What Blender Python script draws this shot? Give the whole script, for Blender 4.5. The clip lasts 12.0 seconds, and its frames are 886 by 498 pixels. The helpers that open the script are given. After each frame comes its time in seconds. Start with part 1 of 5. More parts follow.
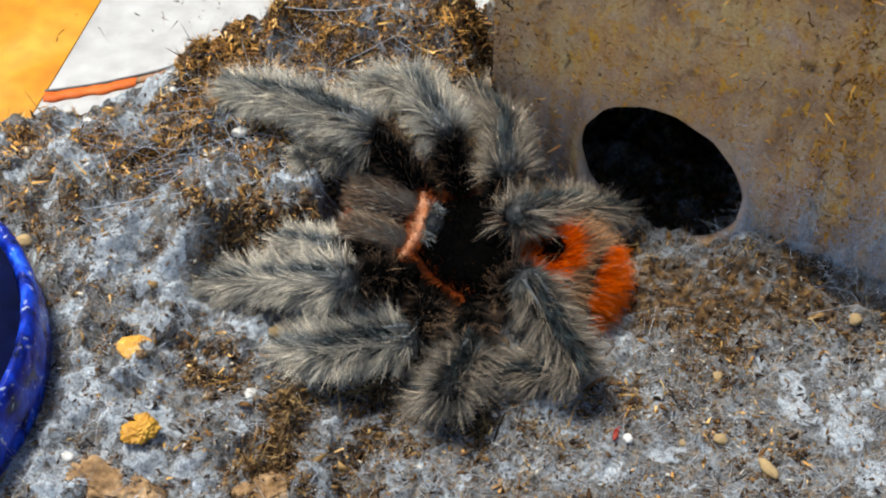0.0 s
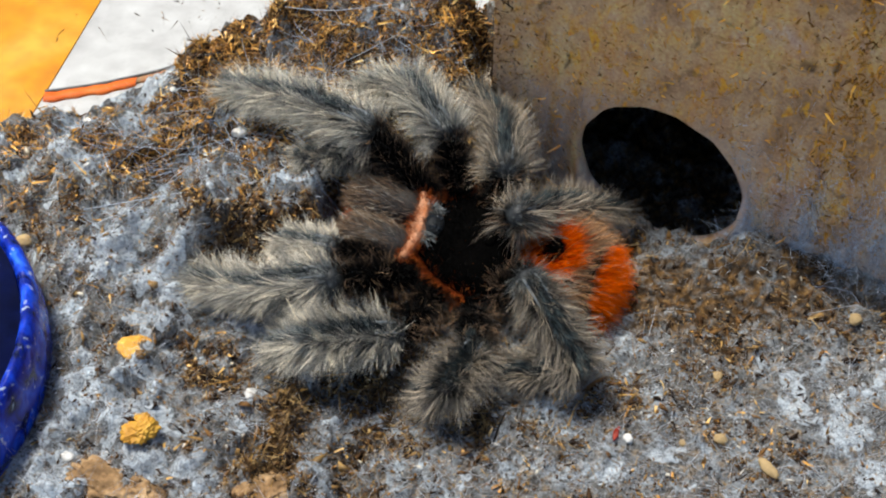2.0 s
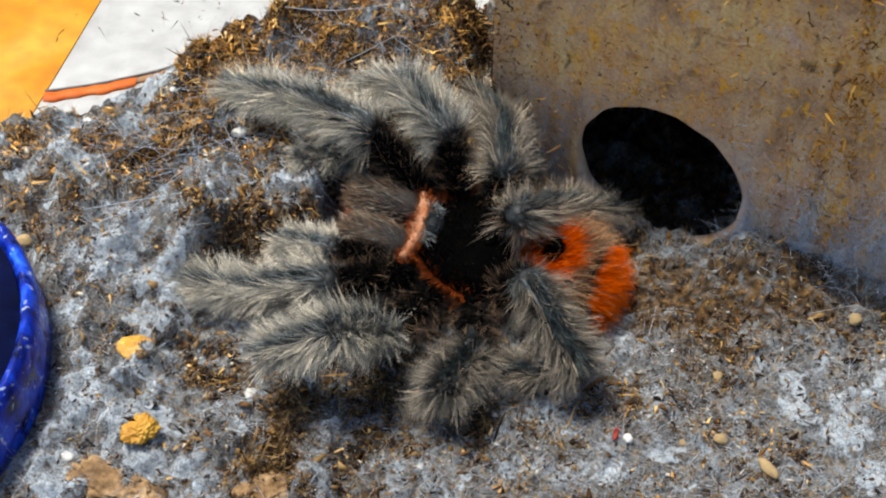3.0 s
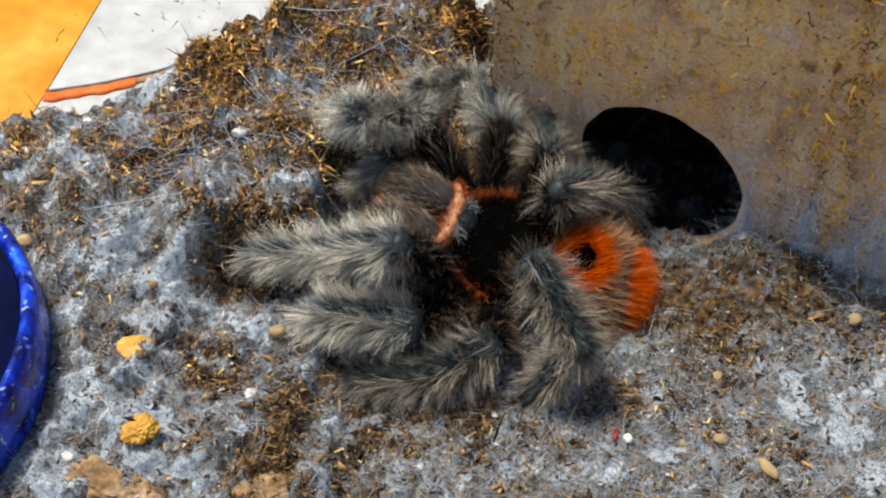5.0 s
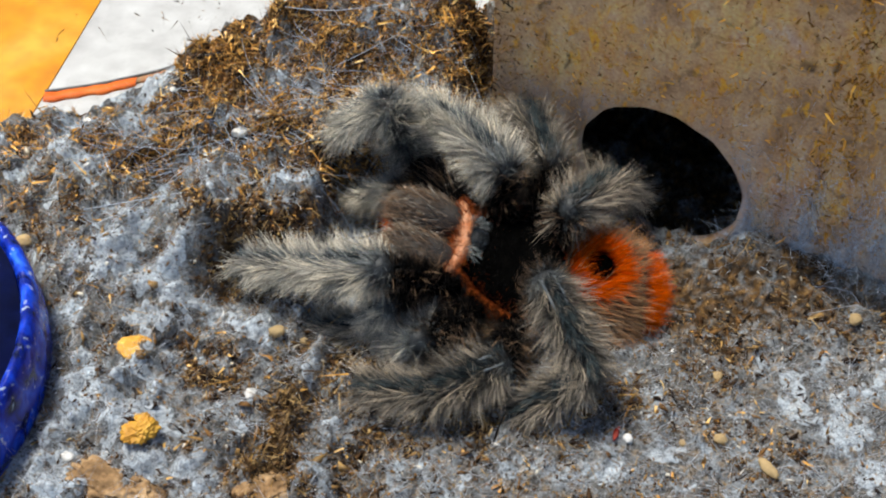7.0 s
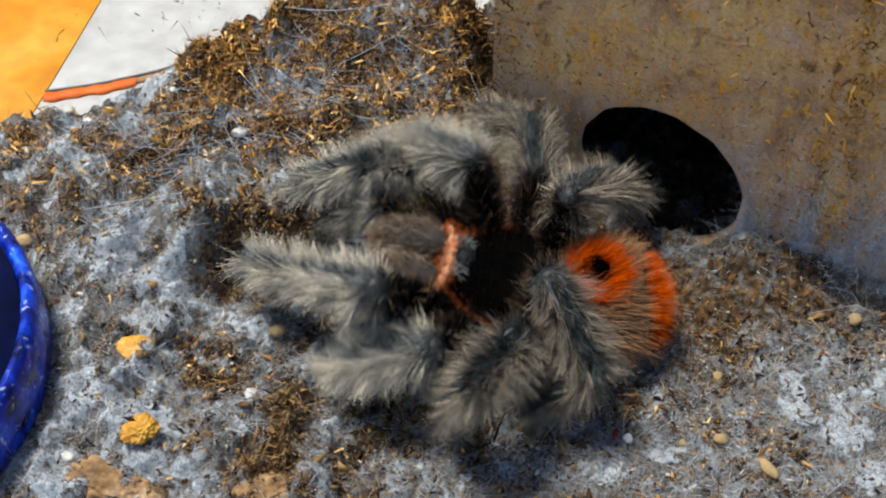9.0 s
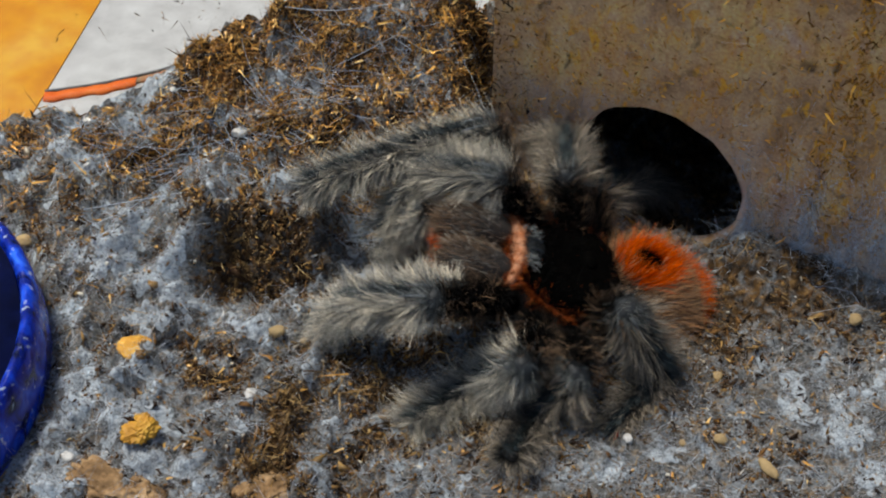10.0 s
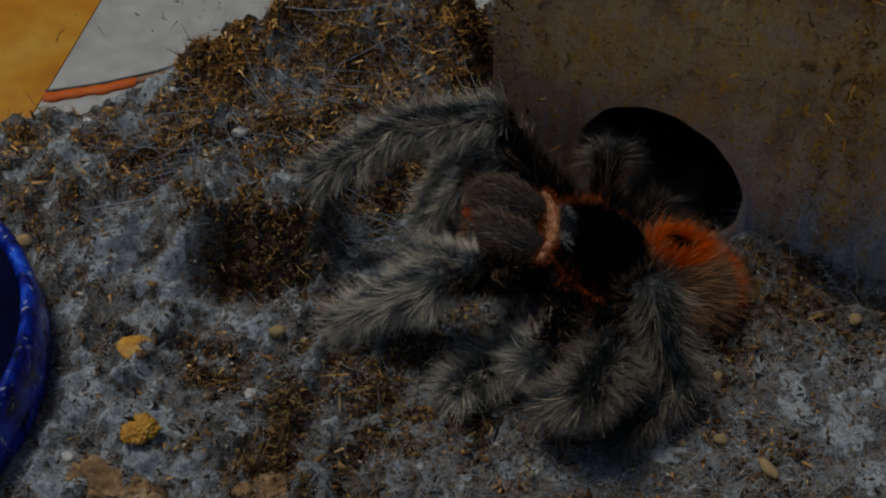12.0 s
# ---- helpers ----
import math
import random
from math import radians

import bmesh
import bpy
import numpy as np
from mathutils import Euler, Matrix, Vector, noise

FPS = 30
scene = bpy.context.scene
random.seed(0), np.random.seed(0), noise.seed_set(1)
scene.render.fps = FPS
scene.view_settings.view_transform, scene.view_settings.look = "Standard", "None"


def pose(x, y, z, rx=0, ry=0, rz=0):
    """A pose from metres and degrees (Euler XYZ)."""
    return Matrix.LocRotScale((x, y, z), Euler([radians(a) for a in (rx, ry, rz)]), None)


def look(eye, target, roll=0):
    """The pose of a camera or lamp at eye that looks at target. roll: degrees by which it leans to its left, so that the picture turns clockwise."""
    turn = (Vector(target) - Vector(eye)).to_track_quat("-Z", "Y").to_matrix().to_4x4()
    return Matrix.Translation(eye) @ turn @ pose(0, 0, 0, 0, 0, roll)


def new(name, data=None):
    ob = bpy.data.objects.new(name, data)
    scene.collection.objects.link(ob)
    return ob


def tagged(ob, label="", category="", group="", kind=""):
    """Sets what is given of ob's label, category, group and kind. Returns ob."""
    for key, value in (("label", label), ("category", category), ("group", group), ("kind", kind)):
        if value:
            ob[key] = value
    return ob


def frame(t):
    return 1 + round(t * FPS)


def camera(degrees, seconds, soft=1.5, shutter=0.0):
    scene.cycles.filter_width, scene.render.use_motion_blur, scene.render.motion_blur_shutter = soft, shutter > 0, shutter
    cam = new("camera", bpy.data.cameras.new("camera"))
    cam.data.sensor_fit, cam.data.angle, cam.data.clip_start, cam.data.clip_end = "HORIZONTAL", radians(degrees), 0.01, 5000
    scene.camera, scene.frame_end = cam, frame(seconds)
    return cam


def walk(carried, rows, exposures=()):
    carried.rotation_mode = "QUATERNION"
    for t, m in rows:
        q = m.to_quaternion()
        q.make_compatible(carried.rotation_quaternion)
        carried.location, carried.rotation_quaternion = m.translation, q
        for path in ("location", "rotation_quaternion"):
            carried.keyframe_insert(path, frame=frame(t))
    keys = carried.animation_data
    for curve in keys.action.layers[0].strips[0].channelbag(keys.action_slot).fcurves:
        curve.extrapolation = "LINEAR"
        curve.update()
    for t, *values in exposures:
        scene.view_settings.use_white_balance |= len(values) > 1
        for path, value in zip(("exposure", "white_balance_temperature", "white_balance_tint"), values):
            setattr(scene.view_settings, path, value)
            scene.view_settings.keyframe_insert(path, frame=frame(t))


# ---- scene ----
# ---- camera ----
cam = camera(36, 12.0, soft=2.1, shutter=0.9)
EYE = (0, -0.2012, 0.2157)
walk(cam, [(0, look(EYE, (0, 0, 0))), (12, look(EYE, (0, 0, 0)))],
     exposures=[(0, 0.0, 6350, 10), (8.5, 0.0, 6350, 10), (9.0, -0.12, 6350, 10), (9.5, -0.3, 6350, 10), (10.0, -0.55, 6350, 10), (10.5, -0.87, 6350, 10), (11.0, -1.2, 6350, 10), (11.5, -1.68, 6350, 10), (12, -2.25, 6350, 10)])

# ---- light: a bright overcast window sky and a broad, weak sun ----
world = bpy.data.worlds.new("sky")
scene.world = world
world.use_nodes = True
sky = world.node_tree.nodes.new("ShaderNodeTexSky")
sky.sky_type, sky.sun_disc = "NISHITA", False
sky.sun_elevation, sky.sun_rotation = radians(69), radians(302)
world.node_tree.links.new(sky.outputs[0], world.node_tree.nodes["Background"].inputs[0])
world.node_tree.nodes["Background"].inputs[1].default_value = 0.112
sun = new("sun", bpy.data.lights.new("sun", "SUN"))
sun.data.energy, sun.data.angle, sun.data.color = 5.0, radians(18), (1.0, 0.955, 0.85)
sun.matrix_basis = look((-0.19, 0.12, 0.6), (0, 0, 0))

MM = 0.001


# ---- materials ----
def material(name, roughness=0.8, specular=0.3):
    m = bpy.data.materials.new(name)
    m.use_nodes = True
    t = m.node_tree
    s = t.nodes["Principled BSDF"]
    s.inputs["Roughness"].default_value, s.inputs["Specular IOR Level"].default_value = roughness, specular
    return m, t, s


def node(t, kind, **values):
    n = t.nodes.new("ShaderNode" + kind)
    for k, v in values.items():
        n.inputs[k.replace("_", " ")].default_value = v
    return n


def ramp(t, source, stops):
    n = t.nodes.new("ShaderNodeValToRGB")
    while len(n.color_ramp.elements) < len(stops):
        n.color_ramp.elements.new(0.5)
    for e, (p, c) in zip(n.color_ramp.elements, stops):
        e.position, e.color = p, (*c, 1)
    t.links.new(source, n.inputs[0])
    return n.outputs[0]


def mixed(t, how, factor, a, b):
    n = t.nodes.new("ShaderNodeMixRGB")
    n.blend_type = how
    for s, v in zip(n.inputs, (factor, a, b)):
        if isinstance(v, bpy.types.NodeSocket):
            t.links.new(v, s)
        else:
            s.default_value = v if isinstance(v, float) else (*v, 1)
    return n.outputs[0]


def grain(t, scale, detail=4.0, distortion=0.0):
    n = node(t, "TexNoise", Scale=scale, Detail=detail, Distortion=distortion)
    c = t.nodes.new("ShaderNodeTexCoord")
    t.links.new(c.outputs["Object"], n.inputs["Vector"])
    return n.outputs["Fac"]


def bumped(t, s, source, strength, distance):
    b = node(t, "Bump", Strength=strength, Distance=distance)
    t.links.new(source, b.inputs["Height"])
    t.links.new(b.outputs[0], s.inputs["Normal"])


def attribute(t, name):
    n = t.nodes.new("ShaderNodeAttribute")
    n.attribute_name = name
    return n.outputs["Fac"]


def island(t):
    return t.nodes.new("ShaderNodeNewGeometry").outputs["Random Per Island"]


def plain(name, colors, scale, roughness=0.7, specular=0.3, bump=0.3, distance=0.0003, metallic=0.0):
    """A surface whose colour wanders through colors, with grain and relief."""
    m, t, s = material(name, roughness, specular)
    c = ramp(t, grain(t, scale), [(0.3 + 0.4 * i / max(1, len(colors) - 1), c) for i, c in enumerate(colors)])
    c = mixed(t, "OVERLAY", 0.35, c, grain(t, scale * 6))
    t.links.new(c, s.inputs["Base Color"])
    s.inputs["Metallic"].default_value = metallic
    bumped(t, s, grain(t, scale * 4), bump, distance)
    return m


def shreds(name, colors, roughness=0.85):
    """Many small pieces, each in one of a range of colours."""
    m, t, s = material(name, roughness, 0.2)
    c = ramp(t, island(t), [(i / max(1, len(colors) - 1), c) for i, c in enumerate(colors)])
    c = mixed(t, "OVERLAY", 0.4, c, grain(t, 900))
    t.links.new(c, s.inputs["Base Color"])
    return m


def hair_material(name, root, tip, roughness=0.5, specular=0.15):
    """Hairs that pale towards their tips, each a little different, and lock by lock."""
    m, t, s = material(name, roughness, specular)
    c = ramp(t, attribute(t, "along"), [(0.0, root), (0.45, [0.6 * a + 0.4 * b for a, b in zip(tip, root)]), (1.0, tip)])
    v = ramp(t, island(t), [(0.0, (0.3, 0.3, 0.31)), (0.5, (0.75, 0.75, 0.76)), (1.0, (1.3, 1.22, 1.1))])
    c = mixed(t, "MULTIPLY", 1.0, c, v)
    lock = ramp(t, attribute(t, "tone"), [(0.0, (0.3, 0.31, 0.33)), (0.5, (0.9, 0.9, 0.9)), (1.0, (1.35, 1.3, 1.2))])
    t.links.new(mixed(t, "MULTIPLY", 1.0, c, lock), s.inputs["Base Color"])
    return m


def substrate_material():
    """Peat and coir under a film of silk that thins out over it; crumbs lie in and on the film."""
    m, t, s = material("peat_and_silk", 0.9, 0.12)
    peat = ramp(t, grain(t, 520, 5.0), [(0.32, (0.012, 0.008, 0.005)), (0.46, (0.045, 0.027, 0.013)), (0.58, (0.11, 0.062, 0.024)), (0.74, (0.28, 0.16, 0.055))])
    silk = ramp(t, grain(t, 150, 6.0, 0.4), [(0.30, (0.085, 0.083, 0.08)), (0.44, (0.165, 0.165, 0.16)), (0.56, (0.26, 0.285, 0.305)), (0.73, (0.5, 0.58, 0.65))])
    crumbs = ramp(t, grain(t, 560, 5.0, 0.8), [(0.51, (0, 0, 0)), (0.64, (0.75, 0.75, 0.75))])
    silk = mixed(t, "MIX", crumbs, silk, (0.29, 0.215, 0.135))
    specks = ramp(t, grain(t, 1200, 4.0, 0.6), [(0.34, (0.22, 0.18, 0.14)), (0.46, (1, 1, 1))])
    silk = mixed(t, "MULTIPLY", 0.85, silk, specks)
    stains = ramp(t, grain(t, 330, 4.0, 1.0), [(0.32, (0.3, 0.25, 0.2)), (0.46, (1, 1, 1))])
    silk = mixed(t, "MULTIPLY", 0.8, silk, stains)
    blend = node(t, "Math")
    blend.operation = "MULTIPLY_ADD"
    t.links.new(grain(t, 420, 6.0, 1.0), blend.inputs[0])
    blend.inputs[1].default_value = 1.5
    t.links.new(attribute(t, "silk"), blend.inputs[2])
    lower = node(t, "Math")
    lower.operation = "SUBTRACT"
    lower.inputs[1].default_value = 0.3
    t.links.new(blend.outputs[0], lower.inputs[0])
    mask = ramp(t, lower.outputs[0], [(0.4, (0, 0, 0)), (0.98, (1, 1, 1))])
    # thickest silk turns white, the painted glare at the front right included
    sheet = ramp(t, attribute(t, "silk"), [(0.98, (0, 0, 0)), (1.2, (0.6, 0.6, 0.6))])
    silk = mixed(t, "MIX", sheet, silk, (0.62, 0.7, 0.77))
    silk = mixed(t, "OVERLAY", 0.85, silk, grain(t, 650, 7.0, 2.5))
    silk = mixed(t, "MULTIPLY", 0.6, silk, ramp(t, grain(t, 1000, 5.0, 1.0), [(0.36, (0.3, 0.27, 0.24)), (0.5, (1, 1, 1))]))
    t.links.new(mixed(t, "MIX", mask, peat, silk), s.inputs["Base Color"])
    bumped(t, s, grain(t, 1000, 6.0, 1.0), 0.8, 0.0006)
    return m


PEAT = substrate_material()
CRUMB = shreds("peat_crumb", [(0.01, 0.006, 0.004), (0.035, 0.018, 0.008), (0.085, 0.042, 0.016), (0.2, 0.1, 0.032), (0.4, 0.25, 0.09)])
FIBRE = shreds("coir_fibre", [(0.018, 0.011, 0.006), (0.08, 0.045, 0.019), (0.22, 0.125, 0.045), (0.56, 0.38, 0.16)], 0.6)
SILK = shreds("spun_silk", [(0.12, 0.12, 0.125), (0.32, 0.335, 0.36), (0.68, 0.73, 0.8)], 0.5)
FLAKE = shreds("coir_flake", [(0.02, 0.011, 0.006), (0.09, 0.046, 0.017), (0.36, 0.17, 0.035), (0.74, 0.38, 0.08), (0.9, 0.6, 0.22)], 0.6)
GOLDEN = shreds("golden_smear", [(0.16, 0.07, 0.015), (0.6, 0.28, 0.04), (0.85, 0.45, 0.07)], 0.55)
STRAND = shreds("white_strand", [(0.36, 0.45, 0.58), (0.66, 0.76, 0.9)], 0.4)
GRIT = shreds("pale_grit", [(0.35, 0.28, 0.18), (0.6, 0.55, 0.45), (0.75, 0.74, 0.72)])
CUTICLE = plain("dark_cuticle", [(0.0008, 0.0008, 0.0008), (0.0025, 0.0022, 0.002)], 300, 0.85, 0.01)
LEG_SKIN = plain("leg_cuticle", [(0.02, 0.018, 0.017), (0.06, 0.052, 0.045)], 300, 0.6, 0.3)
ROSE = plain("rose_membrane", [(0.5, 0.16, 0.05), (0.66, 0.36, 0.21)], 500, 0.6)
EYE_LENS, _t, _s = material("eye_lens", 0.08, 0.6)
_s.inputs["Base Color"].default_value = (0.02, 0.024, 0.03, 1)
EYE_HILL = plain("grey_eye_mound", [(0.002, 0.002, 0.003), (0.012, 0.014, 0.016)], 900, 0.55, 0.2)
HAIR_GREY = hair_material("grey_setae", (0.02, 0.024, 0.027), (0.48, 0.52, 0.53))
HAIR_HIND = hair_material("hind_leg_setae", (0.012, 0.012, 0.012), (0.25, 0.23, 0.2))
HAIR_DARK = hair_material("dark_setae", (0.003, 0.003, 0.003), (0.03, 0.029, 0.028), 0.7, 0.06)
HAIR_SLATE = hair_material("slate_setae", (0.004, 0.006, 0.008), (0.075, 0.105, 0.12), 0.6, 0.1)
HAIR_FRINGE = hair_material("brown_cream_setae", (0.04, 0.036, 0.032), (0.56, 0.49, 0.4))
HAIR_CAP = hair_material("grey_blue_setae", (0.025, 0.028, 0.03), (0.27, 0.29, 0.29), 0.5)
HAIR_PALE = hair_material("pale_setae", (0.1, 0.095, 0.09), (0.93, 0.88, 0.76))
HAIR_BROWN = hair_material("brown_setae", (0.022, 0.013, 0.009), (0.42, 0.28, 0.18))
HAIR_BLACK = hair_material("black_down", (0.0006, 0.0006, 0.0006), (0.0018, 0.0017, 0.0016), 1.0, 0.0)
HAIR_RED = hair_material("orange_red_setae", (0.42, 0.025, 0.0), (1.0, 0.16, 0.0), 0.8, 0.0)
HAIR_RUST = hair_material("rust_fringe", (0.16, 0.022, 0.005), (0.7, 0.17, 0.03))
HAIR_ROSE = hair_material("rose_fringe", (0.5, 0.15, 0.04), (0.8, 0.46, 0.28))


def hide_material():
    """Taupe clay flecked with golden peat, silk drawn up over its foot in upright streaks."""
    m, t, s = material("brown_hide", 0.75, 0.25)
    c = t.nodes.new("ShaderNodeTexCoord")

    def upright(scale, squeeze, detail=6.0):
        g = node(t, "Mapping", Scale=(1.0, 1.0, squeeze))
        t.links.new(c.outputs["Object"], g.inputs["Vector"])
        n = node(t, "TexNoise", Scale=scale, Detail=detail, Distortion=0.5)
        t.links.new(g.outputs[0], n.inputs["Vector"])
        return n.outputs["Fac"]

    base = ramp(t, grain(t, 60, 6.0, 0.5), [(0.32, (0.46, 0.27, 0.14)), (0.48, (0.64, 0.41, 0.23)), (0.6, (0.76, 0.46, 0.18)), (0.7, (0.68, 0.47, 0.33))])
    base = mixed(t, "OVERLAY", 0.6, base, upright(240.0, 0.25))
    gold = ramp(t, upright(520.0, 0.55, 4.0), [(0.54, (0, 0, 0)), (0.64, (0.95, 0.95, 0.95))])
    where = ramp(t, grain(t, 90, 4.0, 0.4), [(0.4, (0.15, 0.15, 0.15)), (0.58, (1, 1, 1))])
    base = mixed(t, "MIX", mixed(t, "MULTIPLY", 1.0, gold, where), base, (0.85, 0.42, 0.045))
    rust = ramp(t, grain(t, 310, 5.0, 0.7), [(0.56, (0, 0, 0)), (0.68, (0.6, 0.6, 0.6))])
    base = mixed(t, "MIX", rust, base, (0.42, 0.2, 0.06))
    dark = ramp(t, grain(t, 170, 4.0, 0.8), [(0.25, (0.85, 0.85, 0.85)), (0.37, (0, 0, 0))])
    base = mixed(t, "MIX", dark, base, (0.06, 0.04, 0.024))
    base = mixed(t, "OVERLAY", 0.6, base, grain(t, 1300, 5.0, 0.5))
    # silk drawn up from the bed
    part_z = t.nodes.new("ShaderNodeSeparateXYZ")
    t.links.new(c.outputs["Object"], part_z.inputs[0])
    reach = node(t, "MapRange")
    for k, v in enumerate((0.024, -0.01, 0.0, 1.0)):
        reach.inputs[k + 1].default_value = v
    t.links.new(part_z.outputs[2], reach.inputs[0])
    streaks = ramp(t, upright(170.0, 0.16), [(0.42, (0.05, 0.05, 0.05)), (0.62, (0.9, 0.9, 0.9))])
    film = mixed(t, "MULTIPLY", 1.0, reach.outputs[0], streaks)
    base = mixed(t, "MIX", film, base, (0.68, 0.62, 0.62))
    t.links.new(base, s.inputs["Base Color"])
    bumped(t, s, grain(t, 380, 5.0), 0.7, 0.0007)
    return m


def glaze_material():
    """Cobalt glaze, pooled light and dark, with pale flecks painted in for the glints."""
    m, t, s = material("blue_glaze", 0.22, 0.4)
    c = ramp(t, grain(t, 210, 4.0, 0.5), [(0.34, (0.001, 0.003, 0.04)), (0.48, (0.002, 0.014, 0.26)), (0.6, (0.006, 0.05, 0.55)), (0.72, (0.03, 0.16, 0.85))])
    glints = ramp(t, grain(t, 520, 4.0, 0.4), [(0.62, (0, 0, 0)), (0.72, (0.7, 0.7, 0.7))])
    t.links.new(mixed(t, "MIX", glints, c, (0.45, 0.52, 0.62)), s.inputs["Base Color"])
    bumped(t, s, grain(t, 320), 0.9, 0.0005)
    return m


HIDE = hide_material()
TAN = shreds("tan_seed", [(0.2, 0.13, 0.06), (0.36, 0.25, 0.12), (0.5, 0.38, 0.2)])
BLUE = glaze_material()
WHITE = plain("white_laminate", [(0.49, 0.475, 0.45), (0.54, 0.525, 0.5)], 25, 0.5, 0.3, 0.05)
YELLOW = plain("yellow_card", [(0.6, 0.2, 0.002), (0.7, 0.28, 0.004), (0.75, 0.38, 0.04)], 30, 0.6, 0.3, 0.05)
ORANGE = plain("orange_strip", [(0.75, 0.12, 0.01), (0.85, 0.2, 0.03)], 60, 0.6)
GREYLINE = plain("grey_seal", [(0.1, 0.1, 0.1), (0.2, 0.19, 0.18)], 60, 0.7)
WORN = plain("worn_strip", [(0.16, 0.14, 0.12), (0.35, 0.2, 0.1), (0.6, 0.16, 0.03)], 160, 0.7)
STONE = plain("white_stone", [(0.62, 0.6, 0.56), (0.85, 0.84, 0.8)], 500, 0.8)
GOLD = plain("yellow_flake", [(0.5, 0.22, 0.02), (0.75, 0.42, 0.06)], 250, 0.55)
BARK = plain("tan_bark", [(0.1, 0.06, 0.03), (0.3, 0.18, 0.085), (0.6, 0.4, 0.21)], 240, 0.85, 0.15, 1.0, 0.0008)


RUST = plain("rust_margin", [(0.02, 0.004, 0.002), (0.22, 0.045, 0.008)], 350, 0.8)
RED = plain("dark_red_scale", [(0.12, 0.008, 0.004), (0.35, 0.03, 0.01)], 500, 0.4)


def glass_material():
    m, t, s = material("clear_pane", 0.02, 0.5)
    s.inputs["Transmission Weight"].default_value, s.inputs["IOR"].default_value = 1.0, 1.02
    s.inputs["Base Color"].default_value = (0.97, 0.98, 0.98, 1)
    return m


PANE = glass_material()
# walls and roof of the hide, the shade inside put into their colour
HIDE_SHADE = plain("shaded_hide_inside", [(0.008, 0.006, 0.004), (0.03, 0.02, 0.012)], 120, 0.9, 0.1, 0.6)
# darker, rougher blue for the inside of the bowl
NAVY = plain("navy_inside", [(0.001, 0.003, 0.02), (0.002, 0.006, 0.05)], 130, 0.5, 0.3, 0.2)


# ---- makers ----
def mesh_of(name, verts, faces, mat, smooth=True):
    me = bpy.data.meshes.new(name)
    me.from_pydata([tuple(v) for v in verts], [], [tuple(f) for f in faces])
    me.polygons.foreach_set("use_smooth", np.full(len(me.polygons), smooth))
    me.materials.append(mat)
    return me


def under(ob, parent, label="", kind=""):
    ob.parent = parent
    return tagged(ob, label, kind=kind)


def part(name, bm, mat, parent, label="", smooth=True, kind=""):
    me = bpy.data.meshes.new(name)
    bm.to_mesh(me)
    bm.free()
    me.polygons.foreach_set("use_smooth", np.full(len(me.polygons), smooth))
    me.materials.append(mat)
    ob = new(name, me)
    return under(ob, parent, label, kind) if parent else ob


def box(size, bevel=0.0, at=(0, 0, 0)):
    bm = bmesh.new()
    bmesh.ops.create_cube(bm, size=1, matrix=Matrix.Translation(at) @ Matrix.Diagonal((*size, 1)))
    if bevel:
        bmesh.ops.bevel(bm, geom=bm.edges[:], offset=bevel, segments=2, affect="EDGES", profile=0.5)
    return bm


def loft(rings, closed=True):
    """A bmesh skin over rings of equally many points."""
    bm = bmesh.new()
    rows = [[bm.verts.new(p) for p in r] for r in rings]
    n = len(rows[0])
    for a, b in zip(rows, rows[1:]):
        for i in range(n):
            bm.faces.new((a[i], a[(i + 1) % n], b[(i + 1) % n], b[i]))
    if closed:
        bm.faces.new(rows[0][::-1])
        bm.faces.new(rows[-1])
    bmesh.ops.recalc_face_normals(bm, faces=bm.faces)
    return bm


def ribbons(name, roots, ways, lengths, widths, mat, droop=0.15, rng=None, tones=None):
    """Thin tapered hairs or fibres: each a bent strip of three faces, with its own way and length (metres)."""
    n = len(roots)
    side = np.cross(ways, rng.normal(size=(n, 3)))
    side /= np.linalg.norm(side, axis=1)[:, None] + 1e-9
    bend = rng.normal(size=(n, 3)) * droop
    L, W = lengths[:, None], widths[:, None]
    mid = roots + ways * L * 0.5 + bend * L * 0.25
    tip = roots + ways * L + bend * L
    v = np.stack([roots - side * W, roots + side * W, mid - side * W * 0.75, mid + side * W * 0.75, tip], 1).reshape(-1, 3)
    k = np.arange(n)[:, None] * 5
    quads = np.concatenate([k, k + 1, k + 3, k + 2], 1)
    tris = np.concatenate([k + 2, k + 3, k + 4], 1)
    me = bpy.data.meshes.new(name)
    me.vertices.add(5 * n)
    me.vertices.foreach_set("co", v.astype(np.float32).ravel())
    loops = np.concatenate([quads, tris], 1).ravel()
    me.loops.add(len(loops))
    me.loops.foreach_set("vertex_index", loops.astype(np.int32))
    me.polygons.add(2 * n)
    me.polygons.foreach_set("loop_start", (np.arange(n)[:, None] * 7 + np.array([0, 4])).ravel().astype(np.int32))
    me.update(calc_edges=True)
    a = me.attributes.new("along", "FLOAT", "POINT")
    a.data.foreach_set("value", np.tile([0, 0, 0.5, 0.5, 1.0], n).astype(np.float32))
    a = me.attributes.new("tone", "FLOAT", "POINT")
    a.data.foreach_set("value", np.repeat(np.full(n, 0.5) if tones is None else tones, 5).astype(np.float32))
    me.materials.append(mat)
    return new(name, me)


def unit(v):
    return v / (np.linalg.norm(v, axis=-1, keepdims=True) + 1e-12)


# ---- the lie of the substrate (millimetres) ----
TABLES = [np.random.RandomState(s).rand(128, 128) for s in range(12)]


def ease(a, b, v):
    s = np.clip((v - a) / (b - a), 0, 1)
    return s * s * (3 - 2 * s)


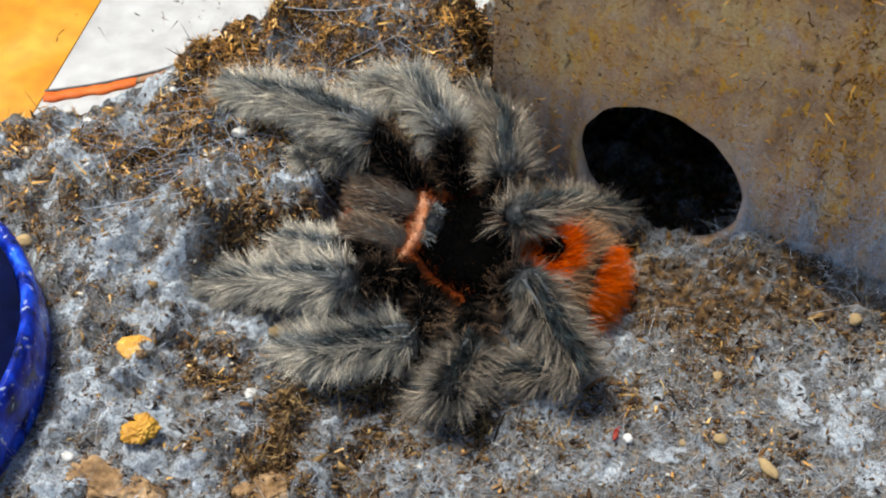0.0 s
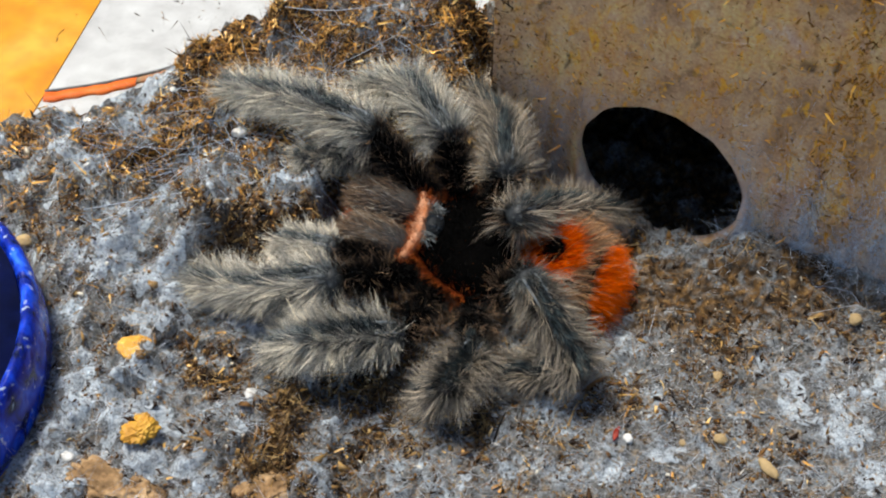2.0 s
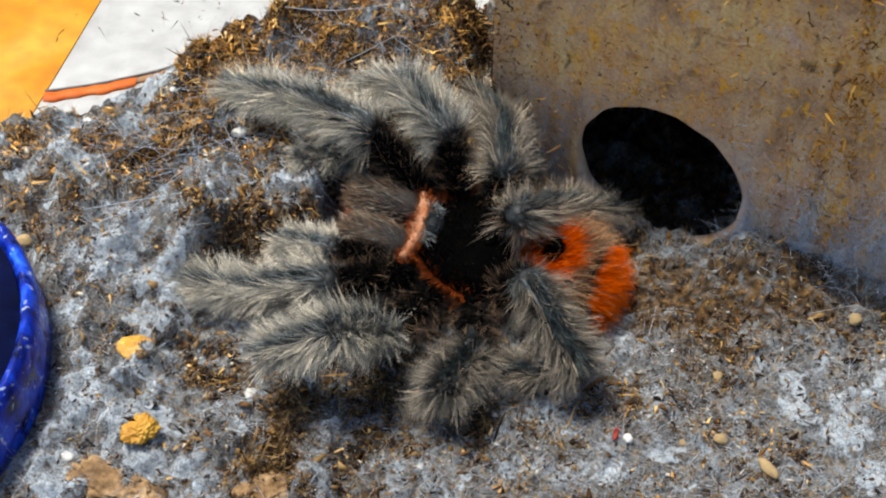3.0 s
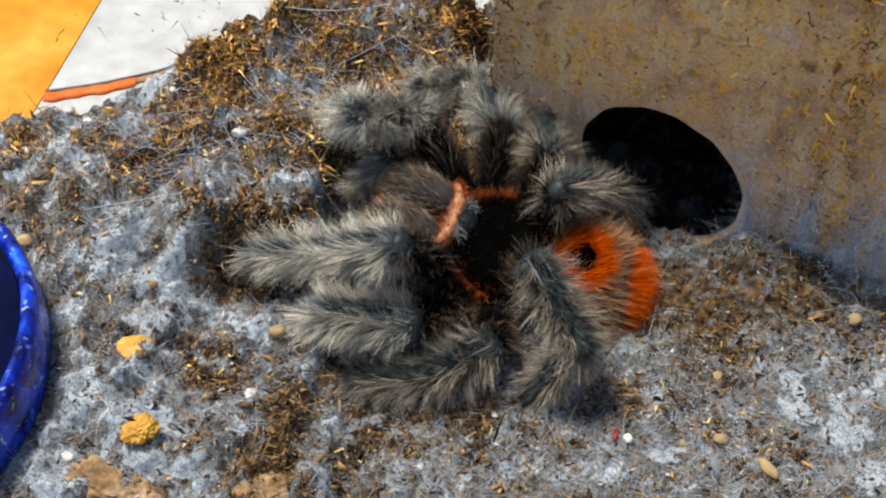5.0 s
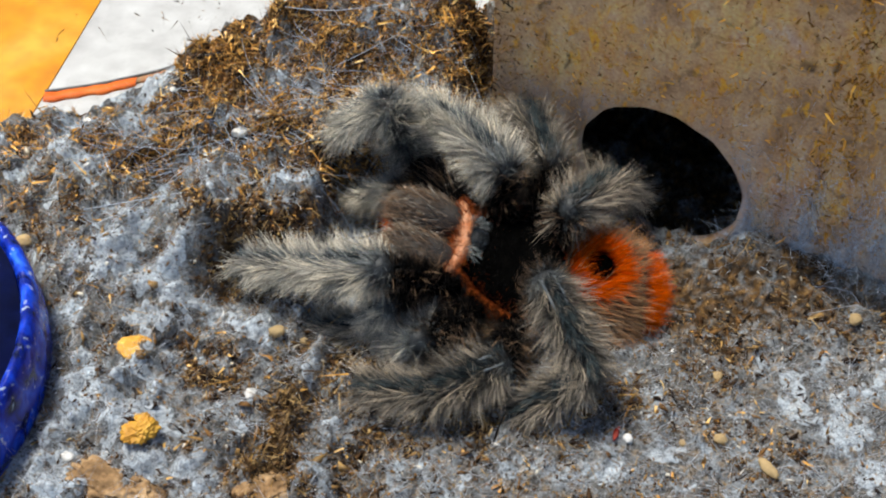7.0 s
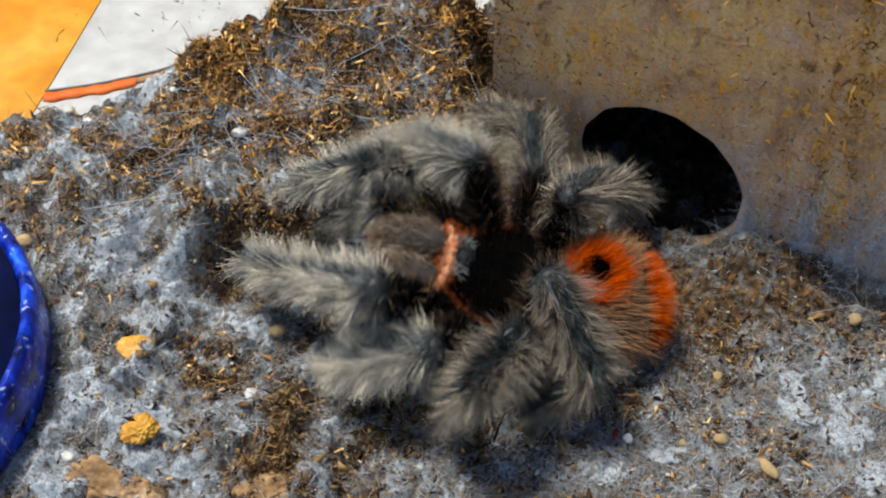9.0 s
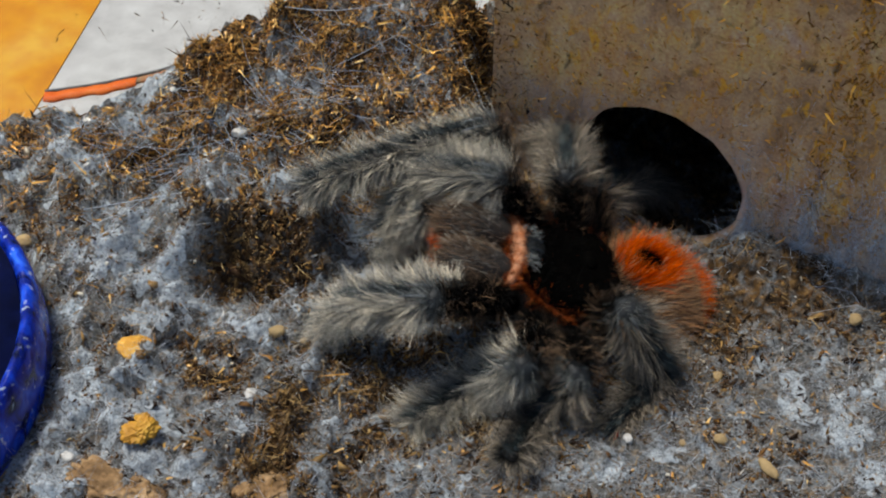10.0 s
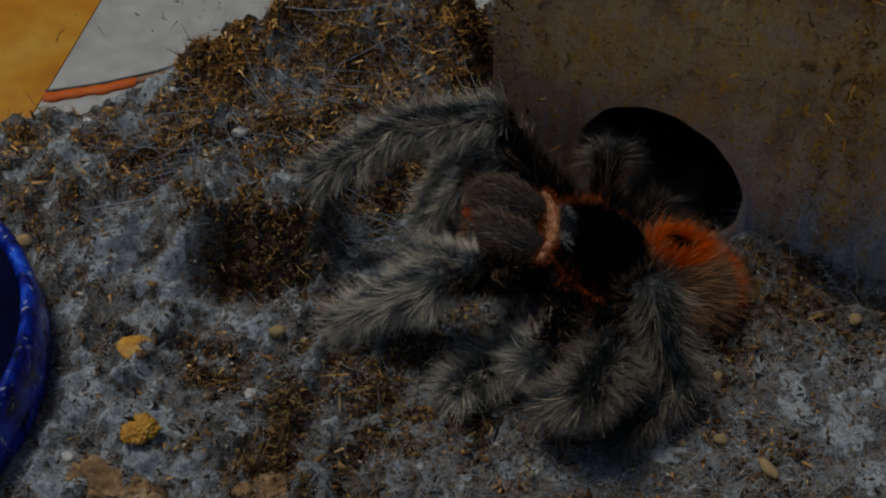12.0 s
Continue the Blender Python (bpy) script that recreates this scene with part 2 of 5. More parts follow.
def lattice(x, y, table):
    """Smooth noise from 0 to 1 with one bump to the unit."""
    i, j = np.floor(x).astype(int), np.floor(y).astype(int)
    u, v = x - i, y - j
    u, v = u * u * (3 - 2 * u), v * v * (3 - 2 * v)
    n = TABLES[table]
    i, j, k, l = i % 128, j % 128, (i + 1) % 128, (j + 1) % 128
    return (n[i, j] * (1 - u) + n[k, j] * u) * (1 - v) + (n[i, l] * (1 - u) + n[k, l] * u) * v


def rough(x, y, size, octaves=3, table=0):
    """Layered noise from -1 to 1."""
    total, weight, gain = 0, 0, 1.0
    for o in range(octaves):
        c, s = math.cos(0.7 * o + 0.3), math.sin(0.7 * o + 0.3)
        total = total + gain * (2 * lattice((c * x - s * y) / size + 9.1 * o, (s * x + c * y) / size + 4.7 * o, (table + o) % 12) - 1)
        weight, size, gain = weight + gain, size * 0.5, gain * 0.55
    return total / weight


def pane_line(x):
    """Where the pane behind the mound stands, as y for each x."""
    return 32 + (x + 90) * 0.346


def lie(x, y):
    """The coarse height of the substrate."""
    x, y = np.asarray(x, float), np.asarray(y, float)
    wob = 4 * rough(x, y, 18, 2, 5)
    # the cut block of peat with its steep face
    front = -8 + wob
    block = 18 * ease(front - 4, front + 7, y) * ease(-21, -27, x + 0.5 * wob)
    # the long slope on the dish's side
    slope = 11 * ease(-45, 25, y + wob)
    left = ease(-50, -62, x + wob)
    low = block * (1 - left) + slope * left
    # the loose mound behind, its lumps and gullies
    mound = 19 * ease(10, 28, y + 1.4 * wob) + 11 * ease(30, 56, y + wob)
    mound = mound * ease(17, 6, x + 0.6 * wob - 0.12 * (y - 30)) * (0.48 + 0.52 * ease(-96, -24, x))
    mound = mound + 3.2 * rough(x, y, 11, 2, 9) * ease(8, 20, y)
    gully = 10 * np.exp(-((y - 19 - 0.12 * (x + 40) - 0.5 * wob) / 3.0) ** 2) * ease(-80, -62, x) * ease(-26, -34, x)
    high = np.maximum(low, mound + 2.0 * ease(20, 60, y)) - gully - 19 * np.exp(-((x - 9.5) / 4.0) ** 2) * ease(20, 29, y)
    # webbed heap beside the hide, hollow before its opening
    heap = 11 * np.exp(-(((x - 88) / 24) ** 2 + ((y - 2) / 17) ** 2))
    pit = 6.3 * np.exp(-(((x - 50) / 15) ** 2 + ((y - 6) / 9) ** 2))
    hollow = 4.5 * np.exp(-(((x + 15) / 8) ** 2 + ((y - 6) / 8) ** 2))
    crevice = 13 * np.exp(-((0.44 * (x - 54.5) + 0.9 * (y - 5.6) + 3.2) / 2.6) ** 2) * ease(72, 82, x)
    z = high + heap - pit - hollow - crevice + 1.3 * rough(x, y, 22, 2, 7)
    # level under the dish
    level = ease(62, 51, np.hypot(x + 128.6, y + 37))
    inside = ease(1, 5, 0.44 * (x - 54.5) + 0.9 * (y - 5.6)) * ease(14, 18, x)
    z = z * (1 - inside) - 16 * inside
    return z * (1 - level) - 0.5 * level


def web_cover(x, y):
    """How thickly silk lies over the substrate, 0 to 1; it slips off steep faces."""
    def bell(cx, cy, rx, ry):
        return np.exp(-(((x - cx) / rx) ** 2 + ((y - cy) / ry) ** 2))
    n = 0.5 + 0.8 * rough(x, y, 15, 4, 2)
    steep = np.hypot(lie(x + 1.5, y) - lie(x - 1.5, y), lie(x, y + 1.5) - lie(x, y - 1.5)) / 3
    bare = 0.72 * ease(8, 24, y) * ease(-72, -50, x) + 0.85 * bell(-35, -7, 12, 6)
    # less silk before the hide: bare peat, with the shade there painted in
    bare = bare + 0.7 * bell(57, -7, 24, 9) + 0.35 * bell(50, -24, 32, 12) - 0.1 * bell(-5, -52, 60, 22) + 0.6 * bell(92, 6, 16, 7) + 0.5 * bell(-95, 24, 14, 8)
    bare = bare + 1.0 * bell(-30, -45, 4, 7) + 0.8 * bell(-33, -58, 6, 6) + 0.5 * bell(-14, -38, 7, 3) + 0.6 * bell(7, -47, 3, 8)
    # the strong bell at (88, -46) also paints in a white glare
    thick = 1.4 * bell(88, -46, 12, 12) + 0.3 * bell(-75, -55, 30, 14) + 0.15 * bell(-15, -52, 30, 12) + 0.6 * bell(-61, -7, 9, 6) + 0.5 * bell(-70, -52, 10, 10) + 0.3 * bell(-60, 24, 16, 6) + 0.25 * bell(-47, 6, 12, 3) + 0.4 * bell(-6, 46, 12, 7) + 0.3 * bell(-27, 33, 8, 4) + 0.25 * bell(-48, 24, 10, 4)
    # bed inside the hide left without silk, dark like its painted walls
    behind = ease(0, 3, 0.44 * (x - 54.5) + 0.9 * (y - 5.6)) * ease(8, 12, x)
    return np.clip(0.27 + 0.78 * n - 0.62 * bare + thick - 0.3 * bell(58, -14, 24, 14) + 0.12 * ease(-36, -56, x) - 0.45 * ease(0.55, 1.3, steep), 0, 1) * (1 - behind)


def height(x, y):
    """The substrate's height with its lumps and crumbs."""
    x, y = np.asarray(x, float), np.asarray(y, float)
    w = web_cover(x, y)
    calm = 1 - 0.6 * ease(-20, 0, x) * ease(5, -10, y)
    lumps = (3.6 * rough(x, y, 8, 2, 1) + 3.5 * rough(x, y, 3.8, 2, 3) * (1.2 - 0.4 * w)) * calm
    fine = 0.85 * rough(x, y, 1.5, 2, 4) * (1.3 - 0.4 * w)
    level = ease(56, 50.5, np.hypot(x + 128.6, y + 37))
    return lie(x, y) + (lumps + fine) * (1 - level)


def silk_on(x, y):
    """Silk as it lies on the lumps: on their tops more than in the gaps."""
    top = rough(x, y, 3.6, 2, 3) + 0.5 * rough(x, y, 8, 2, 1) + 0.6 * rough(x, y, 1.5, 2, 4)
    return np.clip(web_cover(x, y) + 0.6 * top * (1 - 0.5 * ease(-20, 0, x) * ease(5, -10, y)), 0, 1.2)


# ---- the tank, the table under it and what lies beyond ----
def on_line(x, off=0.0):
    """A place along the pane behind the mound, in metres."""
    return Vector((x, pane_line(x) + off, 0)) * MM


def table():
    ob = part("table", box((1.6, 1.2, 0.03), 0.002, (0, 0.1, -0.053)), WHITE, None)
    tagged(ob, "smooth white laminate table top under the tank", "table")


def tank():
    base = new("terrarium")
    tagged(base, "clear glass terrarium with a shallow peat bed, open above", "terrarium")
    corners = [Vector((x, y, 0)) * MM for x, y in ((-180, -296), (180, -296), (180, pane_line(180)), (-180, pane_line(-180)))]
    part("bottom", loft([[c + Vector((0, 0, z)) for c in corners] for z in (-0.037, -0.033)]), PANE, base, "clear glass bottom", smooth=False)
    a, b = on_line(-170), on_line(170)
    back = part("pane", box(((b - a).length, 0.003, 0.26), 0.0), PANE, base)
    back.matrix_basis = Matrix.Translation((a + b) / 2 + Vector((0, 0.0035, 0.097))) @ Matrix.Rotation(math.atan(0.346), 4, "Z")
    back.visible_shadow = False
    for x in (-0.182, 0.182):
        p = part("pane", box((0.003, 0.34, 0.16), 0.0, (x, -0.13, 0.047)), PANE, base)
        p.visible_shadow = False
    p = part("pane", box((0.36, 0.003, 0.16), 0.0, (0, -0.298, 0.047)), PANE, base)
    p.visible_shadow = False


def flecks():
    """Dirt dried on the pane behind the mound."""
    rng = np.random.RandomState(21)
    n = 40
    x = np.where(rng.rand(n) < 0.6, rng.normal(-52, 4, n), rng.uniform(-85, -45, n))
    z = np.where(rng.rand(n) < 0.6, rng.normal(31, 3, n), rng.uniform(22, 45, n))
    at = np.column_stack([x, pane_line(x) - 0.1, z])
    ways = unit(rng.normal(size=(n, 3)) * [1, 0.05, 1])
    ob = ribbons("dirt", at * MM, ways, rng.gamma(2, 0.5, n) * MM, rng.uniform(0.06, 0.2, n) * MM, CRUMB, 0.5, rng)
    under(ob, bpy.data.objects["terrarium"], "dark dirt flecks dried on the pane", "stuff")


def beyond():
    """What lies on the table behind the pane."""
    card = part("folded_card", box((0.12, 0.13, 0.0004), 0.0001), YELLOW, None)
    card.matrix_basis = pose(-0.1665, 0.140, -0.0378, 0, 0, -11.2)
    tagged(card, "yellow-orange printed card lying on the table", "card")

    def course(x, off):
        u = (x + 116) / 56
        return 98.5 + 7 * u + 15 * u * u + off

    def ribbon(off, half, top, x0=-113, x1=-45):
        return loft([[Vector((x, course(x, off + half * u * (1 + 0.3 * math.sin(x * 0.7) * math.sin(x * 0.23 + u))), z)) * MM for u, z in ((-1, -38), (1, -38), (1, top), (-1, top))] for x in np.linspace(x0, x1, 40)])

    strip = part("strip", ribbon(0, 1.9, -37.2, -113, -88), ORANGE, None)
    tagged(strip, "thin orange-red strip lying along the tank, worn grey", "strip")
    part("worn_end", ribbon(0.4, 1.3, -37.3, -88, -45), WORN, strip, "worn grey-brown end of the strip")
    part("dark_edge", ribbon(2.3, 0.35, -36.9), GREYLINE, strip, "grey line along the strip")


# ---- the substrate ----
def substrate():
    xs, ys = np.arange(-178, 178.1, 0.55), np.arange(-120, 96, 0.55)
    X, Y = np.meshgrid(xs, ys, indexing="ij")
    Y = np.minimum(Y, pane_line(X) - 0.3)
    Z = height(X, Y)
    nx, ny = X.shape
    v = np.stack([X, Y, Z], -1).reshape(-1, 3) * MM
    i = (np.arange(nx - 1)[:, None] * ny + np.arange(ny - 1)[None, :]).ravel()
    me = bpy.data.meshes.new("substrate")
    f = np.stack([i, i + ny, i + ny + 1, i + 1], 1)
    keep = np.linalg.norm(v[f[:, 0]] - v[f[:, 2]], axis=1) > 1e-4
    f = f[keep & (np.abs(v[f[:, 0], 1] - v[f[:, 3], 1]) > 1e-7)]
    me.vertices.add(len(v))
    me.vertices.foreach_set("co", v.astype(np.float32).ravel())
    me.loops.add(f.size)
    me.loops.foreach_set("vertex_index", f.astype(np.int32).ravel())
    me.polygons.add(len(f))
    me.polygons.foreach_set("loop_start", np.arange(0, f.size, 4).astype(np.int32))
    me.update(calc_edges=True)
    me.polygons.foreach_set("use_smooth", np.ones(len(f), bool))
    a = me.attributes.new("silk", "FLOAT", "POINT")
    a.data.foreach_set("value", silk_on(X, Y).astype(np.float32).ravel())
    me.materials.append(PEAT)
    ob = new("ground", me)
    tagged(ob, "dark peat and coir bed veiled with grey silk", "substrate", kind="structure")
    return ob


def scatter(n, rng, wants, x0=-112, x1=108, y0=-75, y1=90):
    """n places on the bed, more of them where wants(x, y) is high."""
    got = []
    while sum(map(len, got)) < n:
        p = rng.uniform((x0, y0), (x1, y1), (n, 2))
        p = p[p[:, 1] < pane_line(p[:, 0]) - 1.0]
        p = p[(0.44 * (p[:, 0] - 54.5) + 0.9 * (p[:, 1] - 5.6) < -0.5) | (p[:, 0] < 10.5)]
        got.append(p[rng.rand(len(p)) < wants(p[:, 0], p[:, 1])])
    p = np.concatenate(got)[:n]
    return np.column_stack([p, height(p[:, 0], p[:, 1])])


def pebbles(name, at, sizes, mat, rng, label, flat=0.7):
    """Small broken lumps, each an uneven octahedron, as one mesh."""
    n = len(at)
    base = np.array([(1, 0, 0), (-1, 0, 0), (0, 1, 0), (0, -1, 0), (0, 0, 1), (0, 0, -1)], float)
    v = base[None] * rng.uniform(0.4, 1.4, (n, 6, 1)) + rng.normal(0, 0.2, (n, 6, 3))
    q = unit(rng.normal(size=(n, 4)))
    w, x, y, z = q.T
    R = np.stack([1 - 2 * (y * y + z * z), 2 * (x * y - z * w), 2 * (x * z + y * w), 2 * (x * y + z * w), 1 - 2 * (x * x + z * z), 2 * (y * z - x * w),
                  2 * (x * z - y * w), 2 * (y * z + x * w), 1 - 2 * (x * x + y * y)], 1).reshape(n, 3, 3)
    v = v * np.stack([rng.uniform(0.8, 2.2, n), rng.uniform(0.4, 0.9, n), np.full(n, flat)], 1)[:, None]
    v = np.einsum("nij,nkj->nki", R, v) * sizes[:, None, None] + at[:, None]
    f = np.array([(0, 2, 4), (2, 1, 4), (1, 3, 4), (3, 0, 4), (2, 0, 5), (1, 2, 5), (3, 1, 5), (0, 3, 5)])
    faces = (np.arange(n)[:, None, None] * 6 + f[None]).reshape(-1, 3)
    me = bpy.data.meshes.new(name)
    me.vertices.add(6 * n)
    me.vertices.foreach_set("co", (v * MM).astype(np.float32).ravel())
    me.loops.add(faces.size)
    me.loops.foreach_set("vertex_index", faces.astype(np.int32).ravel())
    me.polygons.add(len(faces))
    me.polygons.foreach_set("loop_start", np.arange(0, faces.size, 3).astype(np.int32))
    me.update(calc_edges=True)
    me.materials.append(mat)
    return tagged(new(name, me), label, name.replace("_", " "), kind="stuff")


def litter():
    rng = np.random.RandomState(4)
    # bright litter thinned before the hide, in place of the shade there
    shade_thinning = lambda x, y: 1 - 0.97 * np.exp(-((np.abs(x - 56) / 40) ** 3 + (np.abs(y + 10) / 22) ** 3))
    bare = lambda x, y: np.clip(1.0 - silk_on(x, y) * 1.5, 0.03, 1) * shade_thinning(x, y)
    some = lambda x, y: np.clip(0.35 + 0.6 * rough(x, y, 9, 2, 8), 0.05, 1) * (0.4 + 0.6 * shade_thinning(x, y))
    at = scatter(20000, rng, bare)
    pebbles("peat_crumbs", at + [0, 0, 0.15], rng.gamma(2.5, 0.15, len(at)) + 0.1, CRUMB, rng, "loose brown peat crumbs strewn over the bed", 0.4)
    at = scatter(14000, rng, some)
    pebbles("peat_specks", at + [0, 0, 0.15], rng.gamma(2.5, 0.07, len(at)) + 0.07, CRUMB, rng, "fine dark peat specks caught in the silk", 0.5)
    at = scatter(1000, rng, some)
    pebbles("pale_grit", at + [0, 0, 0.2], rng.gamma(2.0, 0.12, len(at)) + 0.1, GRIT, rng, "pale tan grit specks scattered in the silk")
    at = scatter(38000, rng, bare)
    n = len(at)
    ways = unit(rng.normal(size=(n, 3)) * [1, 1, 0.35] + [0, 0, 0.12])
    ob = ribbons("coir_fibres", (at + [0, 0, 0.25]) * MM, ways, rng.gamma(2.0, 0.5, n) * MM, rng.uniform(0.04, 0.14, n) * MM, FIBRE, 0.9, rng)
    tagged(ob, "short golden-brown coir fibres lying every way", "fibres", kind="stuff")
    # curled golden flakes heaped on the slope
    heap = lambda x, y: np.clip(1.15 - silk_on(x, y) * 1.3, 0.02, 1) * np.clip((y - 4) / 14, 0.06, 1) * shade_thinning(x, y)
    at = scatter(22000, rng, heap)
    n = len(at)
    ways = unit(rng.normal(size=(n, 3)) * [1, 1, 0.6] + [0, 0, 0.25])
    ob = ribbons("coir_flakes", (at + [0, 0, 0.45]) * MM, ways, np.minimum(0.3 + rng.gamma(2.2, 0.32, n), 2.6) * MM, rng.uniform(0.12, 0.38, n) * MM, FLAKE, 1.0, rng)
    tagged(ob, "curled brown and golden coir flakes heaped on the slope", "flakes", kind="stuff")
    silky = lambda x, y: np.clip(silk_on(x, y) * 1.1 - 0.1, 0.03, 1)
    at = scatter(65000, rng, silky)
    n = len(at)
    ways = unit(rng.normal(size=(n, 3)) * [1, 1, 0.2])
    ob = ribbons("silk_fuzz", (at + [0, 0, 0.3]) * MM, ways, rng.gamma(3, 0.7, n) * MM, rng.uniform(0.02, 0.048, n) * MM, SILK, 0.7, rng)
    tagged(ob, "fine grey silk threads matted over the bed", "silk", kind="stuff")


def strands():
    """Long single threads drawn tight from lump to lump."""
    rng = np.random.RandomState(9)
    verts, faces = [], []
    spots = [(-62, 24, 10, 110), (-50, 18, 9, 230), (-38, 22, 8, 150), (-16, 9, 8, 130), (-4, 32, 9, 130), (-30, 42, 14, 220), (-6, 44, 10, 220), (-22, 30, 8, 90), (86, -6, 10, 160), (-72, -5, 16, 30), (-78, 28, 10, 40)]
    fans = [(-44.6, 21.7, 0.4, 34), (-60.6, 34.9, 0.4, 18), (-52, 14, 1.0, 24), (-20, 7, 1.0, 26), (8, 40, 1.0, 14), (84, -3, 1.0, 22)]
    for cx, cy, spread, count in spots + fans:
        for _ in range(count):
            a = np.array([cx, cy]) + rng.normal(0, spread * 0.6, 2)
            turn = rng.uniform(0, 2 * math.pi)
            b = a + np.array([math.cos(turn), math.sin(turn)]) * rng.gamma(3, 3.6)
            if max(a[1] - pane_line(a[0]), b[1] - pane_line(b[0])) > -1 or min(a[0], b[0]) < -100:
                continue
            if max(0.44 * (q[0] - 54.5) + 0.9 * (q[1] - 5.6) for q in (a, b)) > -0.5 and max(a[0], b[0]) > 10:
                continue
            za, zb = float(height(*a)) + 0.3, float(height(*b)) + 0.3
            r = rng.uniform(0.02, 0.055) * rng.choice([1, 1, 1, 2.0]) * (1.5 if spread < 2 else 1)
            k0 = len(verts)
            sway = rng.normal(0, 0.1, 2) * np.hypot(*(b - a))
            for s in np.linspace(0, 1, 5):
                p = np.array([*(a + (b - a) * s + sway * math.sin(math.pi * s)), za + (zb - za) * s + 0.4 * math.sin(math.pi * s)])
                for j in range(3):
                    verts.append((p + r * np.array([0.3 * math.cos(2.1 * j), math.cos(2.1 * j), math.sin(2.1 * j)])) * MM)
            for s in range(4):
                for j in range(3):
                    o = k0 + 3 * s
                    faces.append((o + j, o + (j + 1) % 3, o + 3 + (j + 1) % 3, o + 3 + j))
    ob = new("silk_strands", mesh_of("silk_strands", verts, faces, STRAND))
    tagged(ob, "long taut white silk strands across the hollows", "silk", kind="stuff")


# ---- the hide ----
HIDE_X, HIDE_Y = Vector((0.9, -0.44, 0)).normalized(), Vector((-0.44, -0.9, 0)).normalized()


def hide():
    """A box-like brown hide with a round door in its front; u runs along the front, w up."""
    root = new("hide")
    root.matrix_basis = Matrix.Translation(Vector((45.4, 9.9, 12.0)) * MM) @ Matrix((HIDE_X, -HIDE_Y, Vector((0, 0, 1)))).transposed().to_4x4()
    tagged(root, "brown clay hide with a round entrance, sunk in the bed", "hide")
    thick, u0, u1, w0, w1, r = 3.5, -38.6, 75.0, -40.0, 62.0, 18.6
    n = 96
    ring, frame_pts = [], []
    for i in range(n):
        a = 2 * math.pi * i / n
        c, s = math.cos(a), math.sin(a)
        q = 18.1 + 1.1 * math.cos(2 * a + radians(70)) + 0.7 * math.cos(a + radians(20)) + 0.12 * math.sin(9 * a) + 0.1 * math.sin(14 * a + 1)
        ring.append((c * q, s * q))
        k = min((u1 if c > 0 else -u0) / max(abs(c), 1e-6), (w1 if s > 0 else -w0) / max(abs(s), 1e-6))
        frame_pts.append((c * k, s * k))
    def lay(d, lip):
        rows = [[((r + lip) / r * u, d, (r + lip) / r * w) for u, w in ring]]
        for f in (0.08, 0.2, 0.4, 0.7, 1.0):
            rows.append([(u + (p - u) * f, d, w + (q - w) * f) for (u, w), (p, q) in zip(ring, frame_pts)])
        return rows
    front, back = lay(0, 0.8), lay(thick, 0.3)
    rows = front[::-1] + [[(u, 0.9, w) for u, w in ring], [(u, thick - 0.6, w) for u, w in ring]] + back
    rows = [[Vector(p) * MM for p in q] for q in rows]
    bm = loft(rows, closed=False)
    part("front_panel", bm, HIDE, root)
    depth = 62
    w, h = u1 - u0, w1 - w0
    # panels behind the front are painted dark for the shade within
    part("side_panel", box((thick * MM, depth * MM, h * MM), 0.0006, Vector((u0 + thick / 2, thick + depth / 2 + 0.1, (w0 + w1) / 2)) * MM), HIDE_SHADE, root)
    part("side_panel", box((thick * MM, depth * MM, h * MM), 0.0006, Vector((u1 - thick / 2, thick + depth / 2 + 0.1, (w0 + w1) / 2)) * MM), HIDE_SHADE, root)
    part("back_panel", box((w * MM, thick * MM, h * MM), 0.0006, Vector(((u0 + u1) / 2, thick * 1.5 + depth + 0.2, (w0 + w1) / 2)) * MM), HIDE_SHADE, root)
    part("roof", box((w * MM, (depth + 2 * thick) * MM, thick * MM), 0.0006, Vector(((u0 + u1) / 2, thick + depth / 2, w1 + thick / 2 + 0.1)) * MM), HIDE_SHADE, root)
    # peat smeared and silk drawn over the front
    rng = np.random.RandomState(11)
    n = 9000
    p = np.column_stack([rng.uniform(u0, u1, n), np.zeros(n), rng.uniform(-22, 70, n)])
    thin = rng.rand(n) < 0.3 + 0.7 * np.clip(0.5 + rough(p[:, 0], p[:, 2], 16, 2, 3), 0, 1)
    p = p[thin & (np.hypot(p[:, 0], p[:, 2]) > r + 1.2)]
    n = len(p)
    ways = unit(rng.normal(size=(n, 3)) * [1, 0.12, 1.2])
    ob = ribbons("fibre_smear", (p + [0, -0.12, 0]) * MM, ways, np.minimum(rng.gamma(2.0, 0.42, n), 1.8) * MM, rng.uniform(0.06, 0.26, n) * MM, GOLDEN, 0.5, rng)
    under(ob, root, "golden peat fibres stuck to the front", "stuff")
    ob = pebbles("crumb_smear", p[: n // 14] + rng.normal(0, 1, (n // 14, 3)) * [1, 0, 1], rng.gamma(2, 0.06, n // 14) + 0.06, CRUMB, rng, "dark peat crumbs stuck to the front", 0.5)
    del ob["category"]
    under(ob, root)
    # thick golden runs down the far end of the front
    n = 1500
    run = rng.choice([25.0, 31.0, 34.0, 37.5, 42.0, 48.0], n, p=[0.1, 0.15, 0.28, 0.25, 0.12, 0.1])
    p = np.column_stack([run + rng.normal(0, 0.9, n), np.full(n, -0.1), rng.uniform(-4, 60, n)])
    p[:, 0] += 0.02 * p[:, 2] + 0.8 * np.sin(p[:, 2] / 7 + run)
    p = p[rough(p[:, 0] * 2, p[:, 2] * 0.7, 9, 2, 2) > 0.0]
    n = len(p)
    ways = unit(rng.normal(size=(n, 3)) * [0.3, 0.05, 1.0])
